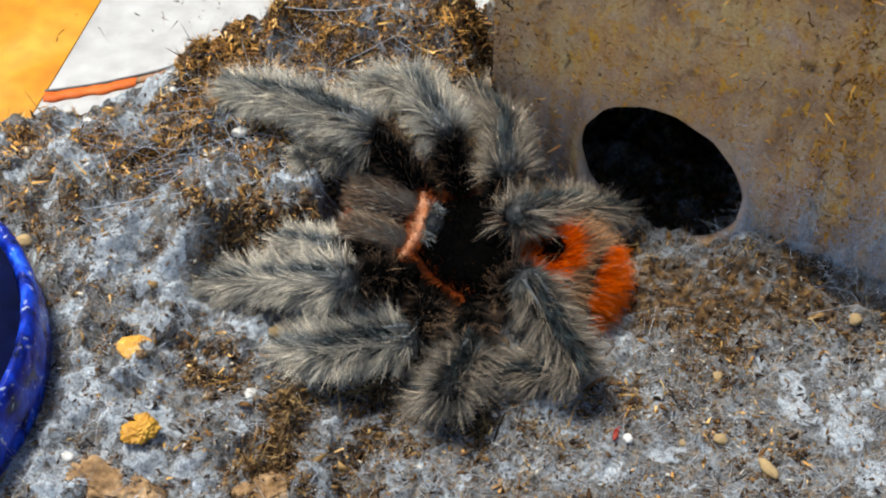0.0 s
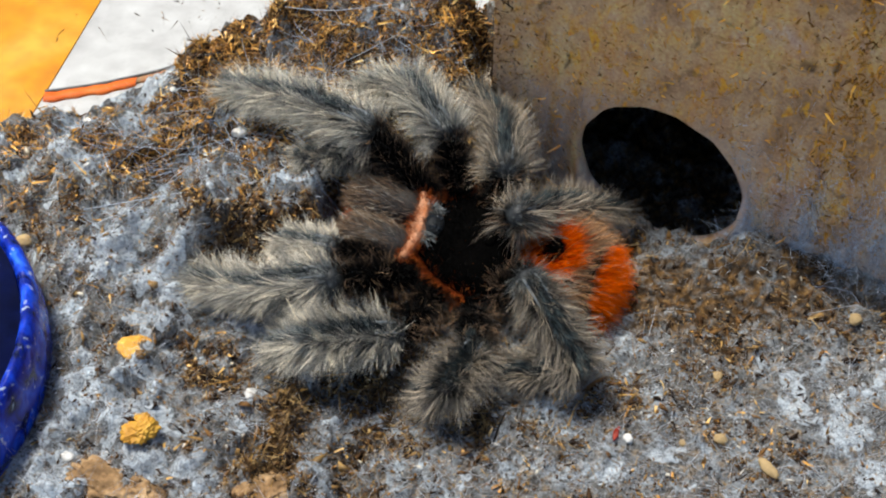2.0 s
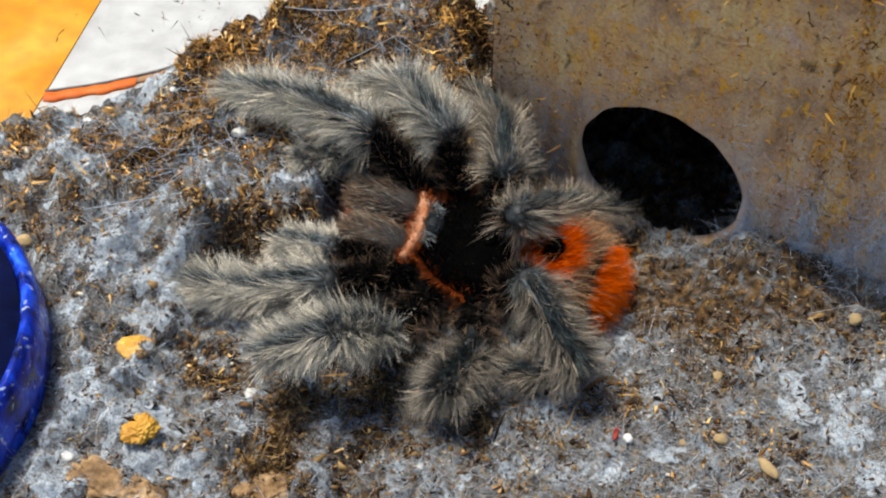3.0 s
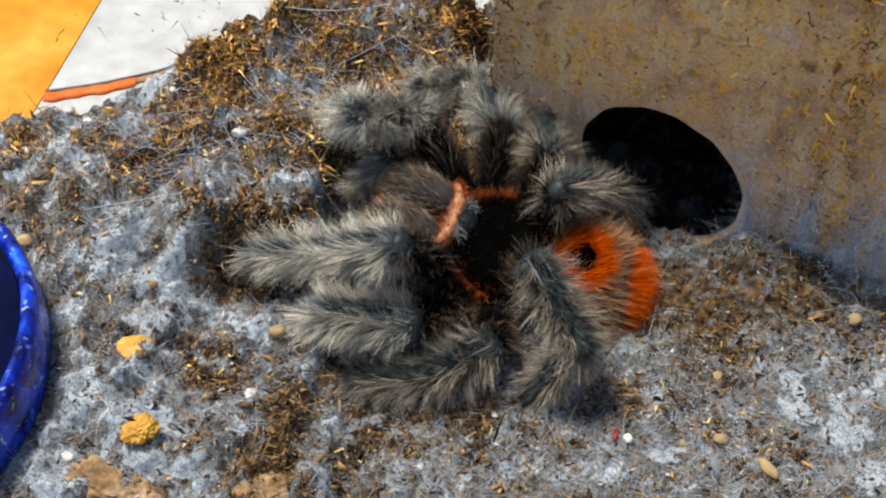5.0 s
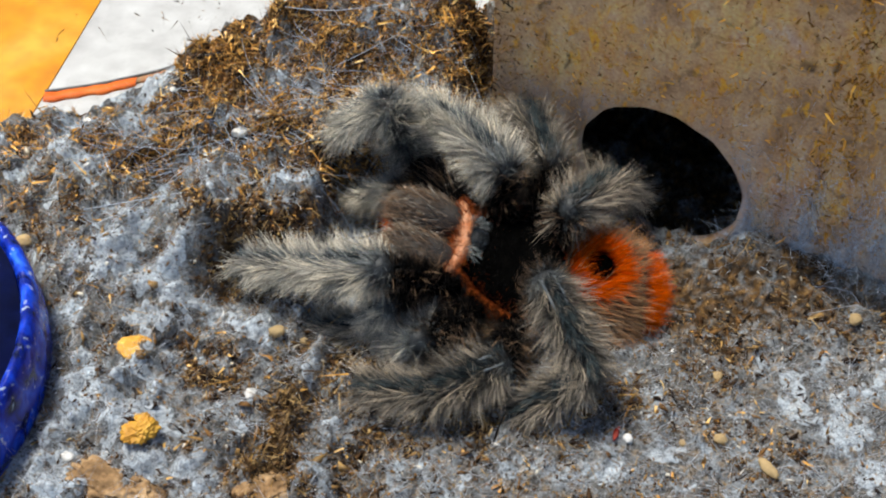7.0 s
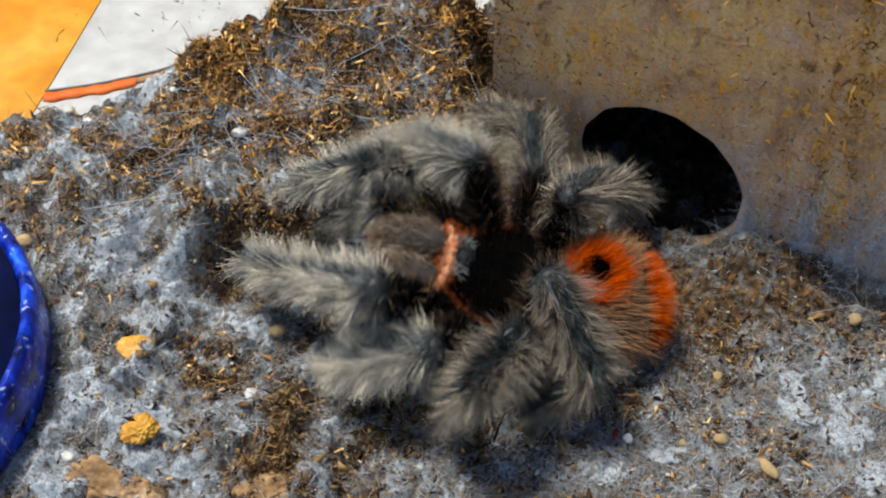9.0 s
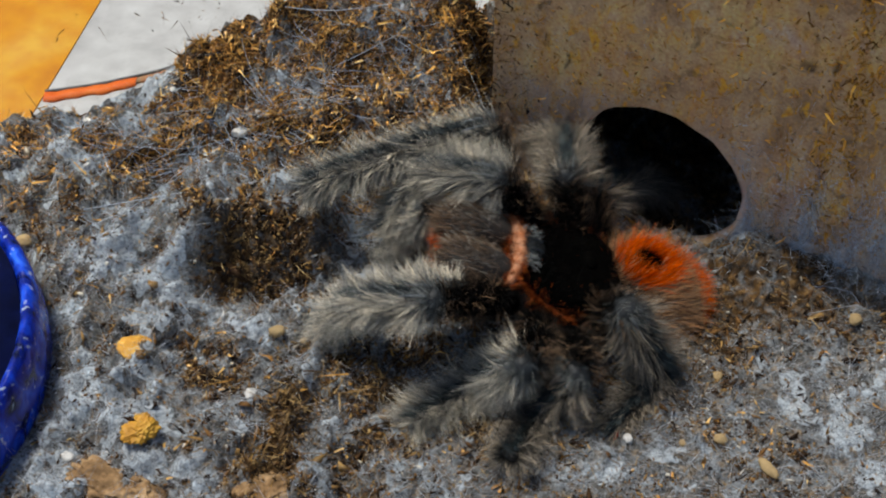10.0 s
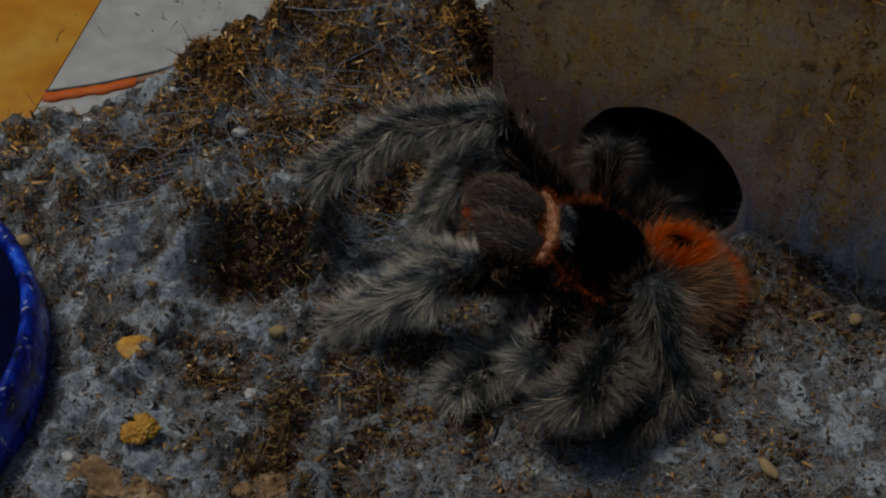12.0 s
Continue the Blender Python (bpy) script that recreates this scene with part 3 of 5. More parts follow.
    ob = ribbons("golden_run", p * MM, ways, np.minimum(rng.gamma(2.5, 0.5, n), 2.2) * MM, rng.uniform(0.1, 0.34, n) * MM, GOLDEN, 0.4, rng)
    under(ob, root, "golden peat run down the front", "stuff")
    # peat clinging along the upright edge
    n = 600
    p = np.column_stack([u0 + rng.gamma(1.2, 3.2, n) - 1, np.full(n, -0.3), rng.uniform(-4, 62, n)])
    ways = unit(rng.normal(size=(n, 3)) * [1, 0.5, 1])
    ob = ribbons("edge_peat", p * MM, ways, rng.gamma(2.2, 0.6, n) * MM, rng.uniform(0.08, 0.2, n) * MM, CRUMB, 0.8, rng)
    under(ob, root, "peat and fibre clinging to the edge", "stuff")
    n = 17000
    p = np.column_stack([rng.uniform(-34, u1, n), np.full(n, -0.2), -14 + rng.gamma(1.6, 6.5, n)])
    p = p[np.hypot(p[:, 0], p[:, 2]) > r + 1.6]
    n = len(p)
    ways = unit(rng.normal(size=(n, 3)) * [0.35, 0.08, 1.0])
    ob = ribbons("silk_veil", p * MM, ways, rng.gamma(3, 0.9, n) * MM, rng.uniform(0.012, 0.042, n) * MM, SILK, 0.35, rng)
    under(ob, root, "grey silk drawn up over the front", "stuff")
    n = 9000
    p = np.column_stack([rng.uniform(16, 66, n), np.full(n, -0.35), -13 + rng.gamma(1.8, 6.0, n)])
    p = p[(np.hypot(p[:, 0], p[:, 2]) > r + 1.6) & (rough(p[:, 0] * 2, p[:, 2] * 0.5, 8, 2, 5) > -0.08)]
    n = len(p)
    ways = unit(rng.normal(size=(n, 3)) * [0.3, 0.06, 1.0])
    ob = ribbons("silk_wisp", p * MM, ways, rng.gamma(3, 1.0, n) * MM, rng.uniform(0.015, 0.045, n) * MM, STRAND, 0.35, rng)
    under(ob, root, "pale silk wisps over the front", "stuff")


# ---- the water dish ----
def turned(profile, n=96):
    return loft([[Vector((max(r, 0.02) * math.cos(a), max(r, 0.02) * math.sin(a), z)) * MM for a in np.linspace(0, 2 * math.pi, n, endpoint=False)] for r, z in profile])


def dish():
    root = new("water_dish")
    root.matrix_basis = Matrix.Translation(Vector((-128.6, -37, -1.5)) * MM)
    tagged(root, "glossy cobalt blue round water dish on the bed", "dish")
    part("bowl", turned([(44, 0.2), (49.2, 0), (50.4, 1.5), (50.6, 6), (50.2, 12), (49.6, 14.6), (48.6, 15.6), (47.5, 15.4), (46.8, 14.2), (46.6, 12)]), BLUE, root)
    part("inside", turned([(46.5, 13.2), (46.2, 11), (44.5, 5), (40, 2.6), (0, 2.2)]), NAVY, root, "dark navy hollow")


# ---- loose bits ----
def lump(name, at, size, mat, label, category, seed, squash=(1, 0.8, 0.45), turn=0, group=""):
    rng = np.random.RandomState(seed)
    bm = bmesh.new()
    bmesh.ops.create_icosphere(bm, subdivisions=5 if size > 5 or mat is GOLD else 3, radius=1)
    off = rng.uniform(0, 50, 3)
    for v in bm.verts:
        k = 1 + (0.28 if squash[2] < 0.3 else 0.36 if mat is GOLD else 0.28) * noise.noise(v.co * 1.3 + Vector(off)) + 0.16 * noise.noise(v.co * 3.5 + Vector(off)) + (0.24 * noise.noise(v.co * 7 + Vector(off)) + 0.14 * noise.noise(v.co * 18 + Vector(off)) if size > 5 or (mat is GOLD and squash[2] > 0.3) else 0)
        v.co = Vector([c * s * size * k * MM for c, s in zip(v.co, squash)])
    ob = part(name, bm, mat, None)
    x, y = at
    ob.matrix_basis = pose(x * MM, y * MM, (float(height(x, y)) + (0.55 if size < 5 else -0.1) * size * squash[2]) * MM, 0, 0, turn)
    return tagged(ob, label, category, group)


def tuft(x, y, rx, ry, count, seed, rise=2.5):
    """A clump of matted golden coir standing out of the silk."""
    rng = np.random.RandomState(seed)
    p = rng.normal(0, 0.5, (count, 2))
    r = np.hypot(p[:, 0], p[:, 1])
    at = np.column_stack([x + p[:, 0] * rx, y + p[:, 1] * ry])
    z = height(at[:, 0], at[:, 1]) + rise * np.exp(-2 * r * r) * rng.rand(count)
    ways = unit(rng.normal(size=(count, 3)) * [1, 1, 0.5])
    ob = ribbons("coir_tuft", np.column_stack([at, z]) * MM, ways, rng.gamma(3, 0.8, count) * MM, rng.uniform(0.07, 0.24, count) * MM, FIBRE, 0.4, rng)
    tagged(ob, "matted clump of golden coir fibre on the bed", "fibre clump", "coir clumps")


def loose_bits():
    lump("flake", (-62.2, -29.0), 3.1, GOLD, "flat golden-yellow leaf flake on the silk", "flake", 1, (1, 0.9, 0.16), 10)
    lump("husk", (-57.6, -49.5), 3.3, GOLD, "crumpled yellow seed husk on the bed", "husk", 2, (1, 0.85, 0.4), 40)
    lump("bark_chip", (-61, -61), 7.5, BARK, "tan bark chip half buried in the bed", "bark", 3, (1.3, 0.6, 0.3), -25)
    lump("bark_chip", (-33, -61), 5.5, BARK, "tan bark chip half buried in the bed", "bark", 4, (1.2, 0.8, 0.3), 20)
    lump("seed", (61, -57), 2.3, TAN, "tan oval seed husk on the silk", "seed", 5, (0.5, 1.1, 0.4), 30)
    for i, (x, y, s, mat) in enumerate(PEBBLES):
        pale = mat is GRIT
        lump("pebble", (x, y), s, STONE if pale else mat, "small white mineral pebble on the bed" if pale else "small tan seed lying in the silk", "pebble" if pale else "seed", 20 + i, (1, 0.8, 0.6), 37 * i,
             "pebbles on the bed" if pale else "seeds on the bed")
    lump("red_scale", (33.2, -48.6), 1.2, RED, "tiny dark red insect scale on the bed", "scale", 50, (0.5, 1.4, 0.4), -20)
    tuft(-29.5, -44, 5, 8, 700, 61)
    tuft(-33, -55, 5, 6, 420, 62, 2.0)
    tuft(-22, -38, 7, 4, 120, 63, 1.2)
    tuft(8, -46, 3, 10, 260, 64, 1.5)
    tuft(-12, -37, 8, 3, 180, 65, 1.2)
    tuft(66, -2, 10, 5, 110, 66, 1.0)
    tuft(90, -6, 7, 4, 160, 68, 1.5)
    tuft(20, -47, 8, 3, 90, 67, 1.0)
    tuft(8, 33, 4, 4, 420, 69, 3.5)


PEBBLES = [(-60.6, 34.9, 0.9, GRIT), (-44.6, 21.7, 1.9, GRIT), (-37.9, -39.3, 1.5, GRIT), (35.3, -50.0, 1.1, GRIT), (-80.6, 30.8, 1.0, GRIT), (-77.6, 14.8, 0.8, GRIT), (46.3, -28.8, 0.6, GRIT), (26.4, -36.6, 0.9, GRIT), (10.0, -43.6, 0.7, GRIT), (-90.2, 0.6, 1.9, TAN), (-33.8, -24.4, 1.7, TAN), (84.3, -21.6, 1.6, TAN), (54.8, -34.3, 1.2, TAN), (45.9, -50.2, 0.8, TAN), (53.3, -49.4, 1.3, TAN), (10.9, 37.9, 1.6, TAN), (4.5, 27.5, 1.1, TAN), (61.2, -31.3, 0.6, TAN), (-28.2, -24.9, 1.0, TAN), (-71.4, -53.3, 1.3, GRIT)]


table()
tank()
flecks()
beyond()
substrate()
hide()
dish()
loose_bits()
litter()
strands()


# ---- the tarantula: forward is +x, its left side +y (millimetres in its own space) ----
LENGTHS = {0: (17, 15, 0), 1: (22.5, 20, 20), 2: (17.5, 17, 15.5), 3: (15, 15, 15), 4: (17, 20, 18)}
HIPS = {0: (12, 6.5), 1: (9, 9), 2: (4, 11), 3: (-3, 11), 4: (-8.5, 9)}
LEG_PARTS = {}


def limb_mesh(length, r0, r1, bulge=0.25, tip=True):
    """A tapered, slightly swollen joint of a leg along +x."""
    rings = []
    for s in np.linspace(0, 1, 11):
        r = (r0 + (r1 - r0) * s) * (1 + bulge * math.sin(math.pi * s))
        r *= math.sqrt(max(0.05, 1 - max(0, 1 - s * 9) ** 2)) * math.sqrt(max(0.05, 1 - max(0, 1 - (1 - s) * 9) ** 2))
        rings.append([Vector((s * length, r * math.cos(a), 0.95 * r * math.sin(a))) * MM for a in np.linspace(0, 2 * math.pi, 14, endpoint=False)])
    return loft(rings)


def coat(parent, count, length, r0, r1, long_hair, mat, seed, lift=0.75, start=0.0, width=0.05, arc=(0, 2 * math.pi), spread=0.25, label=""):
    """Setae on a joint: roots over its skin, lying towards its far end."""
    rng = np.random.RandomState(seed)
    s = rng.uniform(start, 1.02, count)
    a = rng.uniform(*arc, count)
    r = (r0 + (r1 - r0) * s) * (1 + 0.2 * np.sin(np.pi * np.clip(s, 0, 1))) * 0.92
    out = np.column_stack([np.zeros(count), np.cos(a), np.sin(a)])
    roots = np.column_stack([s * length, r * np.cos(a), r * np.sin(a)])
    fan = 0.75 + 0.5 * s
    row, column = (s * 11 + 0.4 * np.sin(a * 5)).astype(int) % 12, (a * 2.2 + 0.3 * np.sin(s * 17)).astype(int) % 14
    tuft = rng.normal(0, 1, (12, 14, 3))[row, column]
    tones = np.clip(rng.uniform(0.1, 1.0, (12, 14))[row, column] + rng.normal(0, 0.08, count), 0, 1)
    ways = unit(out * lift + np.array([1.0, 0, 0]) * fan[:, None] + rng.normal(0, spread * 0.7, (count, 3)) + 0.38 * tuft)
    ob = ribbons("fur", roots * MM, ways, long_hair * rng.uniform(0.45, 1.15, count) * MM, width * rng.uniform(0.7, 1.3, count) * MM, mat, 0.12, rng, tones)
    return under(ob, parent, label, "stuff")


def limb(spider, side, index):
    """Femur, tibia with its patella, and metatarsus with its tarsus, each keyed later."""
    a, b, c = LENGTHS[index]
    k = 100 * index + (50 if side == "left" else 0)
    fur = HAIR_GREY if index < 3 else HAIR_HIND
    thick = 0.68 if index == 0 else 1.0
    low, high, top = (-0.42 * math.pi, 0.34 * math.pi), (0.66 * math.pi, 1.42 * math.pi), (0.37 * math.pi, 0.63 * math.pi)
    front = index < 3
    femur = part("femur", limb_mesh(a, 2.7 * thick, 2.4 * thick), CUTICLE, spider, "dark hairy femur")
    coat(femur, 2400, a, 2.7 * thick, 2.4 * thick, 3.6 * thick, HAIR_DARK, k + 1, 0.9, 0.05)
    coat(femur, 520, a, 2.7 * thick, 2.4 * thick, 5.2 * thick, HAIR_BROWN, k + 2, 1.1, 0.25)
    # the patella takes the first third of the second joint
    r = 2.6 * thick
    tibia = part("tibia", limb_mesh(b * 0.68, r, 0.9 * r), LEG_SKIN, spider, "grey-furred tibia")
    for v in tibia.data.vertices:
        v.co.x += b * 0.32 * MM
    # the patella caps the knee: smooth and grey-blue, with two pale bare streaks
    patella = part("patella", limb_mesh(b * 0.36 + 1.6 * thick, 1.04 * r, r, 0.1), PALE_BAND, tibia, "smooth grey-blue patella")
    for v in patella.data.vertices:
        v.co.x -= 1.6 * thick * MM
    shell_fur(tibia, np.array([0.4, 0, 0]), np.array([1.9 * thick, 1.05 * r, 1.05 * r]), 1300, 3.0 * thick, HAIR_CAP, k + 11, 0.6, (0.8, 0, 0), 0.055, low=-1.0, name="knee_fur")
    for p in (0.36, 0.64):
        streak = [[Vector((x, (1.1 * r + 0.35 * math.sin(math.pi * x / (0.4 * b)) + 0.22 * math.sin(q)) * math.cos(p * math.pi) + 0.25 * math.cos(q), (1.1 * r + 0.4 * math.sin(math.pi * x / (0.4 * b)) + 0.22 * math.sin(q)) * math.sin(p * math.pi))) * MM
                   for q in np.linspace(0, 2 * math.pi, 6, endpoint=False)] for x in np.linspace(0.4, 0.34 * b, 8)]
        part("pale_streak", loft(streak), PALE_STREAK, tibia, "pale bare streak")
    coat(tibia, 2500, b, r, 0.9 * r, 3.4 * thick, fur, k + 3, 0.95, -0.02 if side == "left" else -0.1)
    for arc, seed in ((low, 4), (high, 13)):
        coat(tibia, 1500 if front else 900, b, r, 0.9 * r, 6.6 * thick, HAIR_PALE if front else HAIR_FRINGE, k + seed, 1.3, 0.04 if side == "left" else -0.1, 0.058, arc)
    coat(tibia, 420 if front else 1100, b, r * 1.12, r, 3.2 * thick, HAIR_SLATE, k + 5, 0.3, 0.2 if front else 0.02, 0.07, top)
    coat(tibia, 200, b, r * 1.05, 0.95 * r, 3.4 * thick, HAIR_DARK, k + 9, 0.5, 0.05, 0.08, (math.pi * 0.72, math.pi * 0.85))
    joints = [femur, tibia]
    if c:
        foot = part("metatarsus", limb_mesh(c * 0.64, 2.2, 1.9), LEG_SKIN, spider, "grey-furred metatarsus")
        tarsus = part("tarsus", limb_mesh(c * 0.42, 1.9, 1.6, 0.2), LEG_SKIN, foot)
        for v in tarsus.data.vertices:
            v.co.x += c * 0.58 * MM
        coat(foot, 2300, c, 2.2, 1.7, 3.2, fur, k + 6, 0.9)
        for arc, seed in ((low, 7), (high, 15)):
            coat(foot, 1500 if front else 900, c, 2.2, 1.7, 6.2, HAIR_PALE if front else HAIR_FRINGE, k + seed, 1.3, 0.0, 0.058, arc)
        coat(foot, 500 if front else 900, c, 2.45, 1.9, 2.8, HAIR_SLATE, k + 8, 0.3, 0.0, 0.07, top)
        shell_fur(foot, np.array([0.5, 0, 0]), np.array([1.9, 2.1, 2.1]), 600, 2.8, fur, k + 12, 1.0, (0.3, 0, 0), low=-1.0, name="ankle_fur")
        joints.append(foot)
    LEG_PARTS[side, index] = joints


def dome(radii, at, flat=0.35, seg=(20, 28), shape=None):
    """A smooth egg-like shell in rings along x; shape bends each ring's width and height."""
    rings = []
    for s in np.linspace(0.02, math.pi - 0.02, seg[0]):
        x, r = math.cos(s), math.sin(s)
        kw, kh = shape(x) if shape else (1, 1)
        ring = []
        for a in np.linspace(0, 2 * math.pi, seg[1], endpoint=False):
            z = math.sin(a) * r * kh
            ring.append(Vector((at[0] + radii[0] * x, at[1] + radii[1] * math.cos(a) * r * kw, at[2] + radii[2] * (z if z > 0 else z * flat))) * MM)
        rings.append(ring)
    return loft(rings)


def abdomen_fur(abdomen, at, radii):
    """Dark down, an orange-red ring with a black heart, and long pale guard hairs."""
    rng = np.random.RandomState(77)
    n = 42000
    d = unit(rng.normal(size=(n, 3)))
    d = d[d[:, 2] > -0.35]
    root = d * radii * 0.97
    normal = unit(d / radii)
    back = np.array([-1.0, 0, 0])
    x, y = d[:, 0], d[:, 1]
    heart = np.hypot((x - 0.42) / 0.30, y / 0.3) < 1
    ring = ~heart & (np.hypot((x - 0.38) / 0.5, y / 0.56) < 1)
    wave = 0.12 * rough(x * 9, y * 9, 1.0, 2, 6)
    rear = (d[:, 2] > -0.1) & (np.abs(y) < 0.85)
    arc = rear & (np.abs(x + wave + 0.47 + 0.2 * y * y) < 0.06) & (rng.rand(len(d)) < 0.75)
    rim = (d[:, 2] > -0.4) & ~arc & (x + wave + 0.25 * y * y < -0.52)
    heart = heart | arc
    for name, pick, mat, size, lift, keep, label in (
            ("heart_fur", heart, HAIR_BLACK, 2.2, 0.5, 1.0, "black patch of down"), ("ring_fur", ring, HAIR_RED, 5.0, 0.7, 1.0, "orange-red ring of setae"),
            ("rear_fur", rim, HAIR_RED, 4.6, 0.75, 0.95, "orange-red setae at the rear"), ("side_fur", ~heart & ~ring & ~rim, HAIR_BROWN, 3.4, 0.6, 0.55, "brown down"),
            ("guard_hair", ~heart & ~((ring | rim) & (rng.rand(len(d)) < 0.7)), HAIR_TAN, 5.8, 1.0, 0.14, "long tan guard hairs")):
        k = np.flatnonzero(pick & (rng.rand(len(d)) < keep))
        ways = unit(normal[k] * lift + back * 0.8 + rng.normal(0, 0.2, (len(k), 3)))
        ob = ribbons(name, (root[k] + at) * MM, ways, size * rng.uniform(0.5, 1.15, len(k)) * MM, 0.05 * rng.uniform(0.7, 1.4, len(k)) * MM, mat, 0.15, rng)
        under(ob, abdomen, label, "stuff")


def shell_fur(parent, at, radii, n, size, mat, seed, lift=0.4, way=(-1, 0, 0), width=0.05, low=-0.1, name="fur"):
    rng = np.random.RandomState(seed)
    d = unit(rng.normal(size=(n, 3)))
    d = d[d[:, 2] > low]
    ways = unit(unit(d / radii) * lift + np.array(way) + rng.normal(0, 0.25, d.shape))
    ob = ribbons(name, (d * radii * 0.98 + at) * MM, ways, size * rng.uniform(0.5, 1.2, len(d)) * MM, width * rng.uniform(0.7, 1.3, len(d)) * MM, mat, 0.15, rng)
    return under(ob, parent, "", "stuff")


def tarantula():
    spider = new("tarantula")
    tagged(spider, "grey-haired tarantula with black carapace and orange-red abdomen, walking on the bed", "spider")
    carapace = part("carapace", dome((13.2, 12.6, 5.6), (-1.2, 0, -0.2), 0.5, shape=lambda x: (1 - 0.16 * max(0, x), 1 - 0.1 * x)), CUTICLE, spider, "black carapace with fine down")
    shell_fur(carapace, np.array([-1.2, 0, -0.2]), np.array([13.1, 12.4, 5.5]), 10000, 1.5, HAIR_BLACK, 5, 0.25, (0.2, 0, 0))
    shell_fur(carapace, np.array([-1.0, 0, -0.6]), np.array([13.5, 12.9, 2.6]), 4200, 2.8, HAIR_RUST, 6, 1.2, (0.0, 0, 0), low=-0.4, name="fringe")
    shell_fur(carapace, np.array([-1.2, 0, -0.4]), np.array([13.0, 12.4, 3.8]), 2200, 3.2, HAIR_DARK, 7, 1.0, (0.0, 0, 0.2), low=-0.2, name="margin_fur")
    # eye mound with its eight small lenses
    mound = part("eye_mound", dome((2.0, 2.7, 0.7), (8.3, 0, 4.2), 0.6, (10, 16)), EYE_HILL, carapace)
    for y in (-1.3, 1.3):
        for x, z in ((9.2, 4.8), (8.2, 5.0), (7.3, 4.8), (8.8, 4.6)):
            bm = bmesh.new()
            bmesh.ops.create_icosphere(bm, subdivisions=2, radius=0.32 * MM, matrix=Matrix.Translation(Vector((x, y, z)) * MM))
            part("eye", bm, EYE_LENS, carapace)
    shell_fur(mound, np.array([8.3, 0, 4.2]), np.array([2.0, 2.7, 0.7]), 260, 1.6, HAIR_SLATE, 9, 0.3, (0.5, 0.6, 0), 0.06, name="mound_hair")
    for sign in (-1, 1):
        shell_fur(carapace, np.array([9.6, 3.4 * sign, 3.6]), np.array([1.6, 1.3, 1.0]), 150, 1.8, HAIR_GREY, 12 + sign, 0.3, (-0.6, 0.3 * sign, 0), 0.06, name="pale_hair")
    # rust-orange margin round the front half
    rings = []
    for a in np.linspace(-1.45, 1.45, 41):
        mid = Vector((-1.2 + 13.3 * math.cos(a), 12.7 * math.sin(a) * (1 - 0.16 * max(0, math.cos(a))), 0.5))
        rings.append([(mid + Vector((0.25 * math.cos(q) * math.cos(a), 0.25 * math.cos(q) * math.sin(a), 0.25 * math.sin(q)))) * MM for q in np.linspace(0, 2 * math.pi, 8, endpoint=False)])
    margin = part("margin", loft(rings), RUST, carapace, "rust-orange margin")
    rng = np.random.RandomState(19)
    a = rng.uniform(-1.6, 1.6, 1700)
    out = np.column_stack([np.cos(a), np.sin(a), np.zeros(len(a))])
    at = np.column_stack([-1.2 + 13.3 * np.cos(a), 12.7 * np.sin(a) * (1 - 0.16 * np.maximum(0, np.cos(a))), rng.uniform(0.2, 1.4, len(a))])
    ob = ribbons("margin_hair", at * MM, unit(out + [0.2, 0, 0.7] + rng.normal(0, 0.3, (len(a), 3))), rng.uniform(0.6, 3.2, len(a)) * MM, rng.uniform(0.035, 0.065, len(a)) * MM, HAIR_RUST, 0.15, rng)
    under(ob, margin, "", "stuff")
    bm = dome((1.6, 2.4, 0.8), (-3.2, 0, 5.4), 0.5, (8, 14))
    part("fovea", bm, CUTICLE, carapace)
    # rose fringe along the front of the carapace
    rings = []
    for y in np.linspace(-9.2, 9.2, 25):
        k = 1 - (y / 9.2) ** 2
        mid, thick = Vector((13.0 - 2.1 * k, y, 1.4 + 1.2 * k)), 0.75 + 0.55 * k ** 0.5
        rings.append([(mid + Vector((thick * math.cos(q), 0, 1.1 * thick * math.sin(q)))) * MM for q in np.linspace(0, 2 * math.pi, 12, endpoint=False)])
    front = part("front_fringe", loft(rings), ROSE, spider, "rose-orange band across the front")
    for y in np.linspace(-8, 8, 7):
        shell_fur(front, np.array([13.0 - 2.1 * (1 - (y / 9.2) ** 2), y, 1.4 + 1.2 * (1 - (y / 9.2) ** 2)]), np.array([1.3, 1.6, 1.4]), 420, 1.2, HAIR_ROSE if abs(y) < 5 else HAIR_RUST, 80 + int(y), 0.9, (0.2, 0, 0), low=-0.6, name="fringe_hair")
    # jaws
    for side in (-1, 1):
        jaw = part("chelicera", dome((8.4, 5.0, 5.2), (18.6, 4.9 * side, -1.4), 1.0, (16, 22), lambda x: (1 + 0.12 * x, 1 - 0.1 * x)), LEG_SKIN, spider, "grey-brown furred jaw")
        shell_fur(jaw, np.array([18.6, 4.9 * side, -1.4]), np.array([8.4, 5.0, 5.2]), 3800, 2.8, HAIR_BROWN, 30 + side, 0.35, (1.0, 0, -0.1), low=-0.8)
        shell_fur(jaw, np.array([18.6, 4.9 * side, -1.4]), np.array([8.4, 5.0, 5.2]), 520, 3.4, HAIR_PALE, 40 + side, 0.4, (1.0, 0, -0.1), low=0.1, name="pale_fur")
        shell_fur(jaw, np.array([23.5, 3.5 * side, -4.2]), np.array([2.4, 2.8, 1.8]), 700, 2.6, HAIR_RED, 44 + side, 0.6, (0.3, 0, -0.8), low=-1.0, name="red_fringe")
        rings = []
        for s in np.linspace(0, 1, 9):
            c = Vector((24.0 - 4.5 * s * s, 3.3 * side - 1.2 * side * s, -4.6 - 6.0 * s))
            r = 1.1 * (1 - s) + 0.12
